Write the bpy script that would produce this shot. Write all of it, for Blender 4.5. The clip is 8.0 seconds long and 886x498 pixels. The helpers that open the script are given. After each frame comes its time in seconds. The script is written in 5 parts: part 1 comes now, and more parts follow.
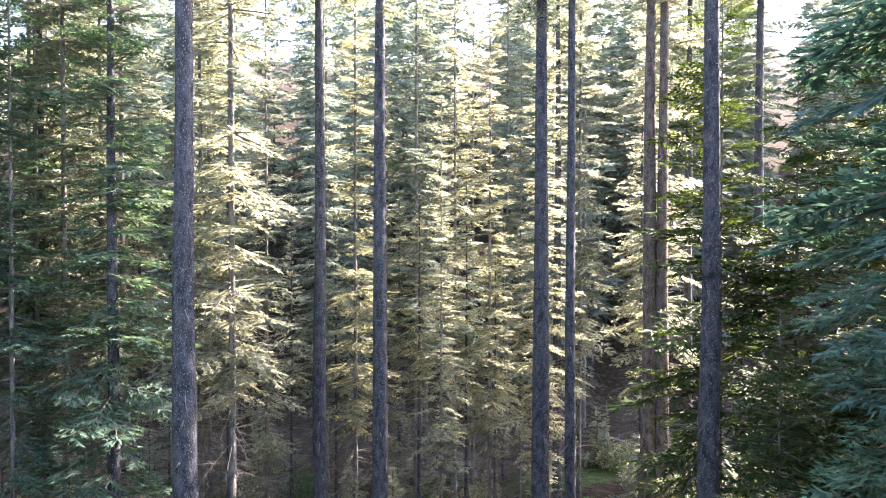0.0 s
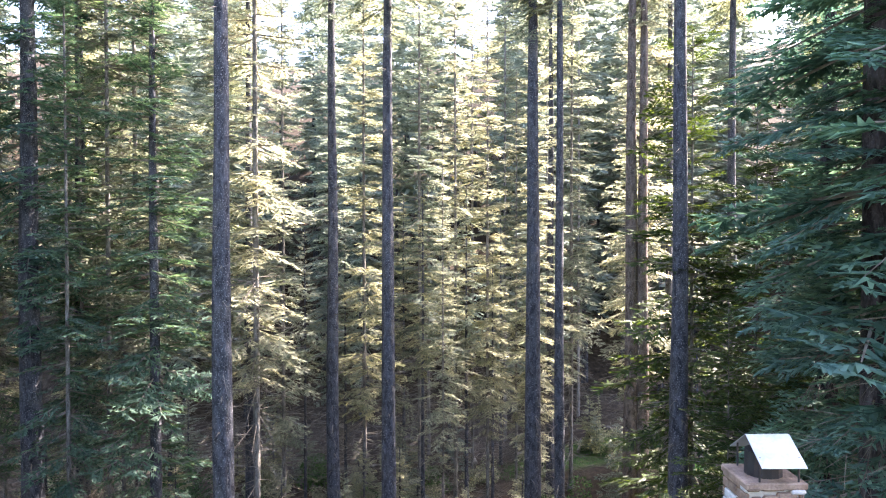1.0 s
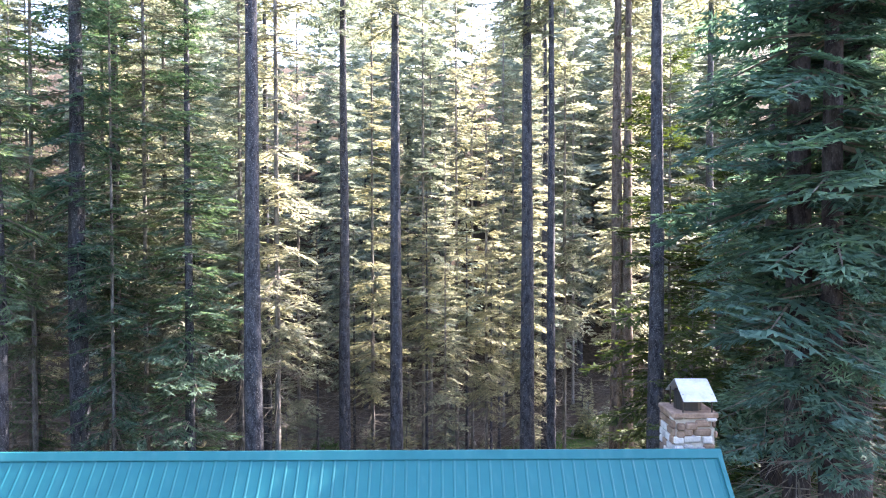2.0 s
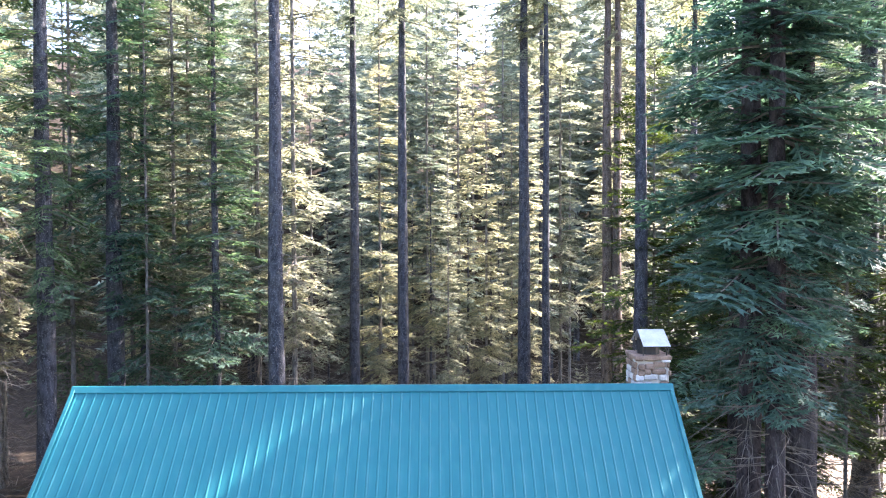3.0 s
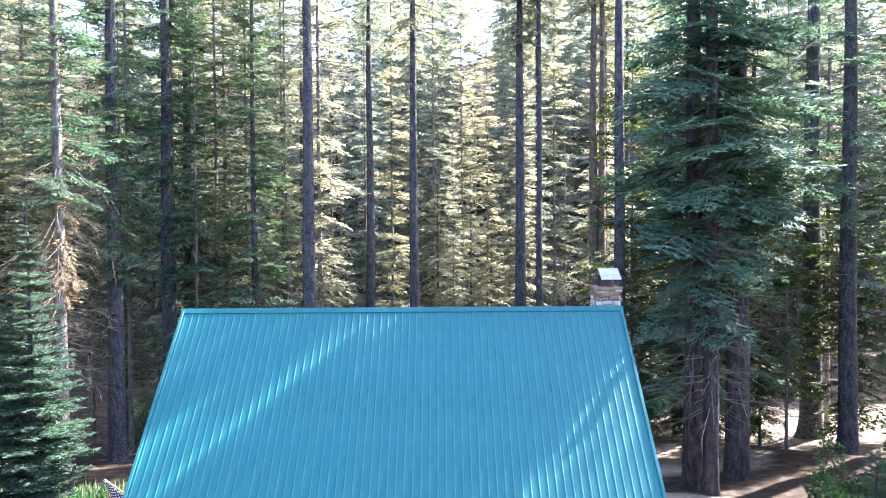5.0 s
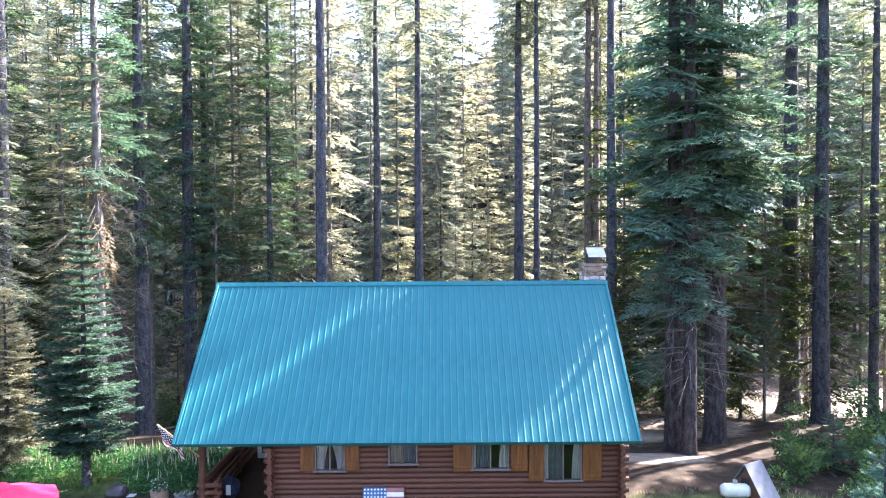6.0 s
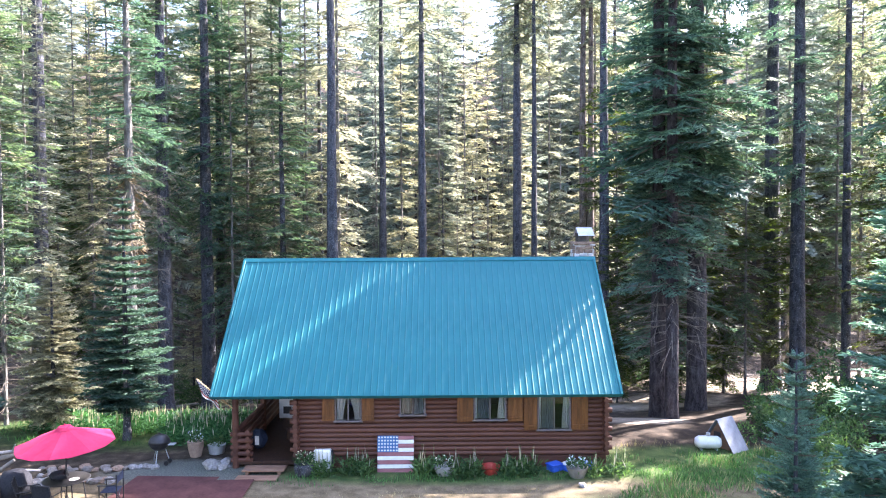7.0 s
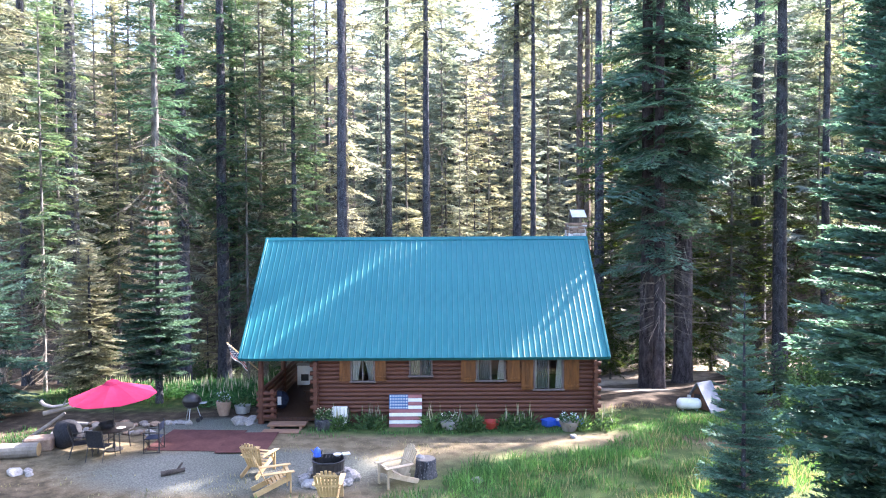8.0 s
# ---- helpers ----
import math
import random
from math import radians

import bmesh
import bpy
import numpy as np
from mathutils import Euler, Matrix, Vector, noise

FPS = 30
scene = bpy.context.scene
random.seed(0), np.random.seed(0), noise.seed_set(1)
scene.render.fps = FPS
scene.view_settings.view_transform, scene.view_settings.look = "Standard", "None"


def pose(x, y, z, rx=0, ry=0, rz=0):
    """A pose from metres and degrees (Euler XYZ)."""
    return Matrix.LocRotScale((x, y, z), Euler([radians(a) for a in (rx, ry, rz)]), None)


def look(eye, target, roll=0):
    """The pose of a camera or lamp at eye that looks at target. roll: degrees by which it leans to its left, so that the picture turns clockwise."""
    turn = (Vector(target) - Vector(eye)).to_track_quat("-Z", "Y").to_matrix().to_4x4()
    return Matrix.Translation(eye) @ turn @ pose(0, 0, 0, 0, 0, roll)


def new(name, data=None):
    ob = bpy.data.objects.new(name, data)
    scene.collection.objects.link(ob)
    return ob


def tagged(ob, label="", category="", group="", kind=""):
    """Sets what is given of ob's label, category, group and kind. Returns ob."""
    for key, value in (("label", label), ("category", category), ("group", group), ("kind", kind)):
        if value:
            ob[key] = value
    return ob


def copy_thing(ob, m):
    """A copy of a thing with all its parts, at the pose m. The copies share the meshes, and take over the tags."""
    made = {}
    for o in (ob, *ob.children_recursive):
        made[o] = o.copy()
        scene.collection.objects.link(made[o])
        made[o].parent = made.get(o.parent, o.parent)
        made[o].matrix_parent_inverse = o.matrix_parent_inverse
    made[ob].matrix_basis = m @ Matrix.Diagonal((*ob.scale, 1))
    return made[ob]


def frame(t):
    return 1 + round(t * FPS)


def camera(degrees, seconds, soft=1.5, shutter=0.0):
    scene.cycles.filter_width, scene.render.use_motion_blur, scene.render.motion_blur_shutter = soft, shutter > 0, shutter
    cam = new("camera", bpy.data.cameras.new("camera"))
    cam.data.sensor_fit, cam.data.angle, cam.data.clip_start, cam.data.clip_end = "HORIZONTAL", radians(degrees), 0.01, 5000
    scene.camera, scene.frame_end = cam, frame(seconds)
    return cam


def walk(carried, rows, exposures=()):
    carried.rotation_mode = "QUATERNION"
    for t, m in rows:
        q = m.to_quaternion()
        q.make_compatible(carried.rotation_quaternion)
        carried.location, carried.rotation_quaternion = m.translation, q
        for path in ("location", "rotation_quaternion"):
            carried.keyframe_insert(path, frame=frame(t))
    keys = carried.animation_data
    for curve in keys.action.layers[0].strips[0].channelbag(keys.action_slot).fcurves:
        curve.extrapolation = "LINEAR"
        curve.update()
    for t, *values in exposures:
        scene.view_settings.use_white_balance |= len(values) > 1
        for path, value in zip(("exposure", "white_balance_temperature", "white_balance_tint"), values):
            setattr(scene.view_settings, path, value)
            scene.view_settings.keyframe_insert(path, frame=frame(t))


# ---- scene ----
cam = camera(64.7, 8.0, soft=1.1)
PATH = [
    (0, (1.785, -5.51, 10.322), (1.803, -3.51, 10.288), 0.05),
    (0.5, (1.772, -7.085, 10.352), (1.788, -5.085, 10.318), -0.0),
    (1, (1.717, -8.755, 10.385), (1.733, -6.755, 10.349), -0.08),
    (1.5, (1.65, -10.43, 10.42), (1.666, -8.431, 10.381), -0.12),
    (3, (1.43, -15.076, 9.893), (1.442, -13.076, 9.845), -0.22),
    (3.5, (1.372, -16.43, 9.625), (1.382, -14.431, 9.575), -0.28),
    (4, (1.302, -17.815, 9.363), (1.31, -15.815, 9.311), -0.32),
    (4.5, (1.222, -19.213, 9.104), (1.229, -17.214, 9.052), -0.35),
    (6, (1.016, -23.234, 8.298), (1.018, -21.235, 8.244), -0.38),
    (6.5, (0.93, -24.565, 7.99), (0.932, -22.566, 7.934), -0.38),
    (7, (0.845, -25.85, 7.665), (0.847, -23.851, 7.606), -0.36),
    (7.5, (0.758, -27.085, 7.318), (0.759, -25.086, 7.258), -0.33),
    (8, (0.682, -28.287, 6.96), (0.681, -26.288, 6.899), -0.3),
]
walk(cam, [(t, look(eye, target, roll)) for t, eye, target, roll in PATH], exposures=[(0, 3.74, 6600, 25), (3, 3.60, 6250, 26), (6, 3.54, 6050, 26), (8, 3.54, 6060, 25)])

# ---- world, sun and exposure ----
SUN_ELEV, SUN_AZ = 38.0, 56.0          # degrees; azimuth clockwise from +y (ahead)
world = bpy.data.worlds.new("sky_world")
scene.world = world
world.use_nodes = True
wn = world.node_tree.nodes
sky = wn.new("ShaderNodeTexSky")
sky.sky_type, sky.sun_disc = "NISHITA", False
sky.sun_elevation, sky.sun_rotation = radians(SUN_ELEV), radians(SUN_AZ)
sky.dust_density, sky.air_density, sky.ozone_density = 2.0, 1.0, 1.0
wn["Background"].inputs["Strength"].default_value = 0.115
world.node_tree.links.new(sky.outputs["Color"], wn["Background"].inputs["Color"])
sun = new("sun", bpy.data.lights.new("sun", "SUN"))
sun.data.energy, sun.data.angle, sun.data.color = 4.3, radians(0.6), (1.0, 0.93, 0.80)
SUN_DIR = Vector((math.sin(radians(SUN_AZ)) * math.cos(radians(SUN_ELEV)), math.cos(radians(SUN_AZ)) * math.cos(radians(SUN_ELEV)), math.sin(radians(SUN_ELEV))))
sun.matrix_world = look(SUN_DIR * 60, (0, 0, 0))

# ---- materials ----
def material(name, rough=0.8, spec=0.3, metal=0.0):
    m = bpy.data.materials.new(name)
    m.use_nodes = True
    b = m.node_tree.nodes["Principled BSDF"]
    b.inputs["Roughness"].default_value = rough
    b.inputs["Specular IOR Level"].default_value = spec
    b.inputs["Metallic"].default_value = metal
    return m, m.node_tree.nodes, m.node_tree.links, b


def noise_node(nodes, links, scale, detail=4.0, stretch=(1, 1, 1), coord="Object"):
    tc = nodes.new("ShaderNodeTexCoord")
    mp = nodes.new("ShaderNodeMapping")
    mp.inputs["Scale"].default_value = stretch
    n = nodes.new("ShaderNodeTexNoise")
    n.inputs["Scale"].default_value, n.inputs["Detail"].default_value = scale, detail
    links.new(tc.outputs[coord], mp.inputs["Vector"])
    links.new(mp.outputs["Vector"], n.inputs["Vector"])
    return n.outputs["Fac"]


def ramp(nodes, links, fac, stops):
    r = nodes.new("ShaderNodeValToRGB")
    el = r.color_ramp.elements
    while len(el) < len(stops):
        el.new(0.5)
    for e, (p, c) in zip(el, stops):
        e.position, e.color = p, (*c, 1)
    links.new(fac, r.inputs["Fac"])
    return r.outputs["Color"]


def mix(nodes, links, fac, a, b, how="MIX"):
    n = nodes.new("ShaderNodeMix")
    n.data_type, n.blend_type = "RGBA", how
    for sock, v in ((n.inputs[0], fac), (n.inputs[6], a), (n.inputs[7], b)):
        if isinstance(v, (int, float)):
            sock.default_value = v
        elif isinstance(v, tuple):
            sock.default_value = (*v, 1)
        else:
            links.new(v, sock)
    return n.outputs[2]


def bump(nodes, links, bsdf, height, strength=0.4, dist=0.02):
    n = nodes.new("ShaderNodeBump")
    n.inputs["Strength"].default_value, n.inputs["Distance"].default_value = strength, dist
    links.new(height, n.inputs["Height"])
    links.new(n.outputs["Normal"], bsdf.inputs["Normal"])


def mottled(name, dark, light, scale=6.0, rough=0.8, spec=0.25, stretch=(1, 1, 1), relief=0.3, dist=0.02, metal=0.0, per_object=0.0, coord="Object"):
    """Two scales of colour variation with a fine relief."""
    m, n, l, b = material(name, rough, spec, metal)
    big = noise_node(n, l, scale, 5.0, stretch, coord)
    fine = noise_node(n, l, scale * 7, 4.0, stretch, coord)
    c = ramp(n, l, big, [(0.3, dark), (0.7, light)])
    c = mix(n, l, 0.35, c, ramp(n, l, fine, [(0.3, dark), (0.72, light)]))
    if per_object:
        oi = n.new("ShaderNodeObjectInfo")
        k = ramp(n, l, oi.outputs["Random"], [(0.0, (1 - per_object,) * 3), (1.0, (1 + per_object,) * 3)])
        c = mix(n, l, 1.0, c, k, "MULTIPLY")
    l.new(c, b.inputs["Base Color"])
    bump(n, l, b, fine, relief, dist)
    return m


def needles(name, shade, tip, glow, lucent=0.35):
    """Conifer foliage: colour varies by spray and by tree; light passes through."""
    m, n, l, b = material(name, 0.6, 0.22)
    geo = n.new("ShaderNodeNewGeometry")
    oi = n.new("ShaderNodeObjectInfo")
    c = ramp(n, l, geo.outputs["Random Per Island"], [(0.0, shade), (0.75, tip), (1.0, tuple(1.35 * v for v in tip))])
    tone = ramp(n, l, oi.outputs["Random"], [(0.0, (0.72, 0.88, 1.05)), (0.5, (1.0, 1.0, 1.0)), (1.0, (1.10, 1.08, 0.92))])
    c = mix(n, l, 1.0, c, tone, "MULTIPLY")
    patch = ramp(n, l, noise_node(n, l, 0.75, 3.0), [(0.34, (0.62, 0.68, 0.66)), (0.5, (1.0, 1.0, 1.0)), (0.68, (1.32, 1.26, 1.12))])
    c = mix(n, l, 1.0, c, patch, "MULTIPLY")
    l.new(c, b.inputs["Base Color"])
    tr = n.new("ShaderNodeBsdfTranslucent")
    l.new(mix(n, l, 1.0, c, glow, "MULTIPLY"), tr.inputs["Color"])
    ms = n.new("ShaderNodeMixShader")
    ms.inputs[0].default_value = lucent
    l.new(b.outputs["BSDF"], ms.inputs[1])
    l.new(tr.outputs["BSDF"], ms.inputs[2])
    l.new(ms.outputs["Shader"], n["Material Output"].inputs["Surface"])
    return m


def bark_material(name, dark, light, lichen=0.55):
    """Furrowed bark: dark cracks between scaly plates, pale lichen flecks and knots."""
    m, n, l, b = material(name, 0.92, 0.15)
    plates = noise_node(n, l, 7.0, 6.0, (1, 1, 0.35))
    grain = noise_node(n, l, 30.0, 4.0, (1, 1, 0.35))
    blotch = noise_node(n, l, 1.1, 3.0)
    c = ramp(n, l, plates, [(0.38, tuple(0.55 * v for v in dark)), (0.50, tuple(0.5 * (u + v) for u, v in zip(dark, light))), (0.66, tuple(1.3 * v for v in light))])
    c = mix(n, l, 0.35, c, ramp(n, l, grain, [(0.38, dark), (0.66, tuple(1.7 * v for v in light))]))
    c = mix(n, l, ramp(n, l, blotch, [(0.52, (0, 0, 0)), (0.72, (0.45, 0.45, 0.45))]), c, (0.13, 0.125, 0.12))
    flecks = noise_node(n, l, 27.0, 2.5, (1, 1, 0.8))
    c = mix(n, l, ramp(n, l, flecks, [(0.60, (0, 0, 0)), (0.66, (lichen,) * 3)]), c, (0.34, 0.34, 0.35))
    l.new(c, b.inputs["Base Color"])
    bump(n, l, b, plates, 1.0, 0.10)
    return m


MAT_NEEDLE = needles("fir_needles", (0.066, 0.086, 0.062), (0.165, 0.180, 0.138), (1.95, 1.85, 1.5), 0.55)
MAT_NEEDLE_BLUE = needles("blue_fir_needles", (0.038, 0.092, 0.074), (0.125, 0.215, 0.175), (1.5, 1.5, 1.1), 0.42)
MAT_NEEDLE_YOUNG = needles("young_fir_needles", (0.055, 0.118, 0.086), (0.168, 0.278, 0.202), (1.4, 1.45, 1.15), 0.42)
MAT_NEEDLE_TEAL = needles("teal_fir_needles", (0.030, 0.068, 0.056), (0.080, 0.140, 0.118), (1.4, 1.5, 1.1), 0.42)
MAT_NEEDLE_GREEN = needles("green_fir_needles", (0.040, 0.078, 0.056), (0.120, 0.182, 0.134), (1.6, 1.6, 0.9), 0.45)
# the pale needles below have sunlight and distance haze put into their colour
MAT_NEEDLE_SUNLIT = needles("sunlit_hazed_needles", (0.130, 0.146, 0.104), (0.315, 0.318, 0.245), (1.85, 1.78, 1.55), 0.57)
MAT_NEEDLE_CEDAR = needles("cedar_leaves", (0.018, 0.036, 0.012), (0.070, 0.100, 0.030), (1.6, 1.5, 0.6), 0.35)
MAT_NEEDLE_DRY = needles("dry_needles", (0.10, 0.075, 0.045), (0.26, 0.21, 0.13), (1.3, 1.1, 0.8), 0.2)
MAT_BARK = bark_material("pine_bark", (0.024, 0.026, 0.033), (0.070, 0.073, 0.085))
MAT_BARK_FIR = bark_material("fir_bark", (0.022, 0.019, 0.021), (0.070, 0.060, 0.062), 0.12)
MAT_BARK_PALE = bark_material("young_bark", (0.075, 0.070, 0.062), (0.19, 0.18, 0.165))
MAT_BARK_RED = bark_material("cedar_bark", (0.055, 0.043, 0.038), (0.165, 0.127, 0.108))
MAT_TWIG = mottled("dead_twig", (0.10, 0.085, 0.07), (0.30, 0.27, 0.23), 5.0, 0.9)
MAT_LOG = mottled("stained_log", (0.055, 0.021, 0.014), (0.140, 0.056, 0.036), 2.2, 0.55, 0.35, (0.25, 3, 3), 0.35, 0.01, per_object=0.22)
MAT_LOG_END = mottled("log_end_grain", (0.12, 0.052, 0.028), (0.27, 0.14, 0.08), 9.0, 0.7)
MAT_DARKWOOD = mottled("dark_stained_wood", (0.022, 0.011, 0.008), (0.065, 0.029, 0.019), 3.0, 0.6, 0.3, (3, 3, 0.5))
MAT_SHUTTER = mottled("varnished_shutter", (0.060, 0.022, 0.008), (0.230, 0.088, 0.022), 3.0, 0.45, 0.4, (5, 5, 0.6), 0.2, 0.006, per_object=0.12)
MAT_PALEWOOD = mottled("bare_pine_wood", (0.36, 0.235, 0.105), (0.58, 0.42, 0.22), 3.0, 0.65, 0.3, (1, 1, 1), 0.25, 0.006, per_object=0.1)
MAT_GREYWOOD = mottled("weathered_wood", (0.13, 0.115, 0.10), (0.29, 0.265, 0.235), 4.0, 0.85, 0.2, (1, 1, 1), 0.3, 0.008, per_object=0.1)
MAT_TANWOOD = mottled("silvered_pine_wood", (0.33, 0.26, 0.18), (0.54, 0.45, 0.34), 4.0, 0.8, 0.2, (1, 1, 1), 0.3, 0.008, per_object=0.1)
MAT_STEP = mottled("worn_plank", (0.16, 0.088, 0.058), (0.32, 0.195, 0.135), 3.0, 0.8, 0.2, (0.6, 4, 4), 0.3, 0.008)
MAT_WHITE = mottled("white_paint", (0.62, 0.62, 0.60), (0.82, 0.82, 0.80), 5.0, 0.55, 0.35, relief=0.1)
MAT_CURTAIN = mottled("curtain_cloth", (0.80, 0.80, 0.80), (0.90, 0.90, 0.90), 5.0, 0.9, 0.1)
MAT_CURTAIN_TAN = mottled("tan_curtain_cloth", (0.36, 0.31, 0.26), (0.52, 0.46, 0.40), 5.0, 0.9, 0.1)
MAT_NET = mottled("grey_net_cloth", (0.14, 0.16, 0.19), (0.26, 0.29, 0.33), 5.0, 0.9, 0.1)
MAT_FRAME = mottled("window_frame_paint", (0.10, 0.082, 0.085), (0.19, 0.165, 0.165), 8.0, 0.5, 0.35, relief=0.1)
MAT_STONE_WHITE = mottled("stained_white_stone", (0.36, 0.34, 0.33), (0.72, 0.70, 0.68), 4.0, 0.9, 0.2, relief=0.6, dist=0.03, per_object=0.2)
MAT_STONE = mottled("pale_stone", (0.19, 0.18, 0.175), (0.44, 0.42, 0.41), 4.0, 0.9, 0.2, relief=0.6, dist=0.03, per_object=0.2)
MAT_STONE_BROWN = mottled("brown_stone", (0.15, 0.10, 0.075), (0.38, 0.275, 0.21), 5.0, 0.9, 0.2, relief=0.6, dist=0.03, per_object=0.25)
MAT_STONE_GREY = mottled("grey_brown_stone", (0.12, 0.105, 0.095), (0.29, 0.26, 0.235), 4.0, 0.9, 0.2, relief=0.6, dist=0.03, per_object=0.2)
MAT_MORTAR = mottled("mortar", (0.36, 0.33, 0.29), (0.58, 0.54, 0.48), 9.0, 0.95, 0.15)
MAT_GALV = mottled("galvanised_sheet", (0.36, 0.38, 0.41), (0.66, 0.68, 0.71), 3.0, 0.35, 0.5, relief=0.1, metal=0.35)
MAT_BLACK = mottled("black_iron", (0.010, 0.010, 0.012), (0.035, 0.034, 0.036), 9.0, 0.4, 0.5, relief=0.15)
MAT_BLACKCLOTH = mottled("black_mesh_cloth", (0.012, 0.013, 0.018), (0.035, 0.037, 0.045), 20.0, 0.85, 0.2)
MAT_DARKBLUE = mottled("navy_cloth", (0.012, 0.017, 0.035), (0.035, 0.048, 0.085), 9.0, 0.85, 0.2)
MAT_BLUE = mottled("blue_plastic", (0.02, 0.07, 0.42), (0.05, 0.16, 0.65), 4.0, 0.4, 0.45, relief=0.1)
MAT_RED = mottled("red_plastic", (0.30, 0.03, 0.02), (0.50, 0.07, 0.05), 4.0, 0.45, 0.4, relief=0.1)
MAT_FLAGRED = mottled("faded_red_paint", (0.22, 0.085, 0.095), (0.40, 0.18, 0.19), 4.0, 0.8, 0.2, (0.5, 3, 3))
MAT_FLAGBLUE = mottled("blue_paint", (0.035, 0.10, 0.25), (0.08, 0.19, 0.38), 6.0, 0.8, 0.2)
MAT_UMBRELLA = mottled("pink_canvas", (0.38, 0.024, 0.070), (0.50, 0.040, 0.105), 1.5, 0.85, 0.15, relief=0.1)
MAT_RUG = mottled("maroon_rug", (0.060, 0.027, 0.027), (0.125, 0.058, 0.054), 1.6, 0.95, 0.1, relief=0.5, dist=0.01)
MAT_TERRA = mottled("terracotta", (0.24, 0.16, 0.12), (0.42, 0.31, 0.24), 4.0, 0.9, 0.2)
MAT_SLATE = mottled("grey_roofing_board", (0.12, 0.135, 0.165), (0.23, 0.25, 0.29), 4.0, 0.8, 0.2, relief=0.2)
MAT_CHAR = mottled("charred_wood", (0.02, 0.018, 0.017), (0.10, 0.085, 0.075), 8.0, 0.9, 0.2, relief=0.6)
MAT_LEAF = needles("garden_leaves", (0.030, 0.078, 0.036), (0.088, 0.160, 0.072), (1.5, 1.5, 0.7), 0.38)
MAT_GRASS = needles("meadow_grass", (0.028, 0.092, 0.034), (0.100, 0.225, 0.082), (1.4, 1.4, 0.7), 0.4)
MAT_STRAW = needles("dry_grass", (0.22, 0.19, 0.085), (0.42, 0.37, 0.19), (1.2, 1.15, 0.8), 0.3)
MAT_FLOWER = needles("pale_flower_spike", (0.42, 0.38, 0.26), (0.72, 0.68, 0.52), (1.2, 1.1, 0.9), 0.3)
MAT_SEED = needles("grey_seed_spikes", (0.26, 0.26, 0.25), (0.50, 0.50, 0.48), (1.1, 1.1, 1.0), 0.3)
MAT_FLOWER_WHITE = needles("white_petals", (0.62, 0.62, 0.60), (0.85, 0.85, 0.82), (1.0, 1.0, 1.0), 0.2)


def roof_paint():
    m, n, l, b = material("teal_roof_paint", 0.40, 0.26)
    c = ramp(n, l, noise_node(n, l, 0.7, 4.0), [(0.3, (0.008, 0.126, 0.146)), (0.7, (0.014, 0.155, 0.175))])
    dirt = noise_node(n, l, 5.0, 6.0, (1, 0.3, 0.3))
    c = mix(n, l, ramp(n, l, dirt, [(0.5, (0, 0, 0)), (0.8, (0.25, 0.25, 0.25))]), c, (0.08, 0.22, 0.24))
    l.new(c, b.inputs["Base Color"])
    l.new(ramp(n, l, dirt, [(0.3, (0.36,) * 3), (0.7, (0.48,) * 3)]), b.inputs["Roughness"])
    return m


MAT_ROOF = roof_paint()


def glass():
    m, n, l, b = material("window_glass", 0.03, 0.5)
    clear, shine, fres, ms = (n.new("ShaderNode" + k) for k in ("BsdfTransparent", "BsdfGlossy", "Fresnel", "MixShader"))
    clear.inputs["Color"].default_value = (0.99, 0.995, 0.99, 1)
    shine.inputs["Roughness"].default_value = 0.03
    l.new(fres.outputs["Fac"], ms.inputs[0])
    l.new(clear.outputs[0], ms.inputs[1])
    l.new(shine.outputs[0], ms.inputs[2])
    l.new(ms.outputs[0], n["Material Output"].inputs["Surface"])
    return m


MAT_GLASS = glass()


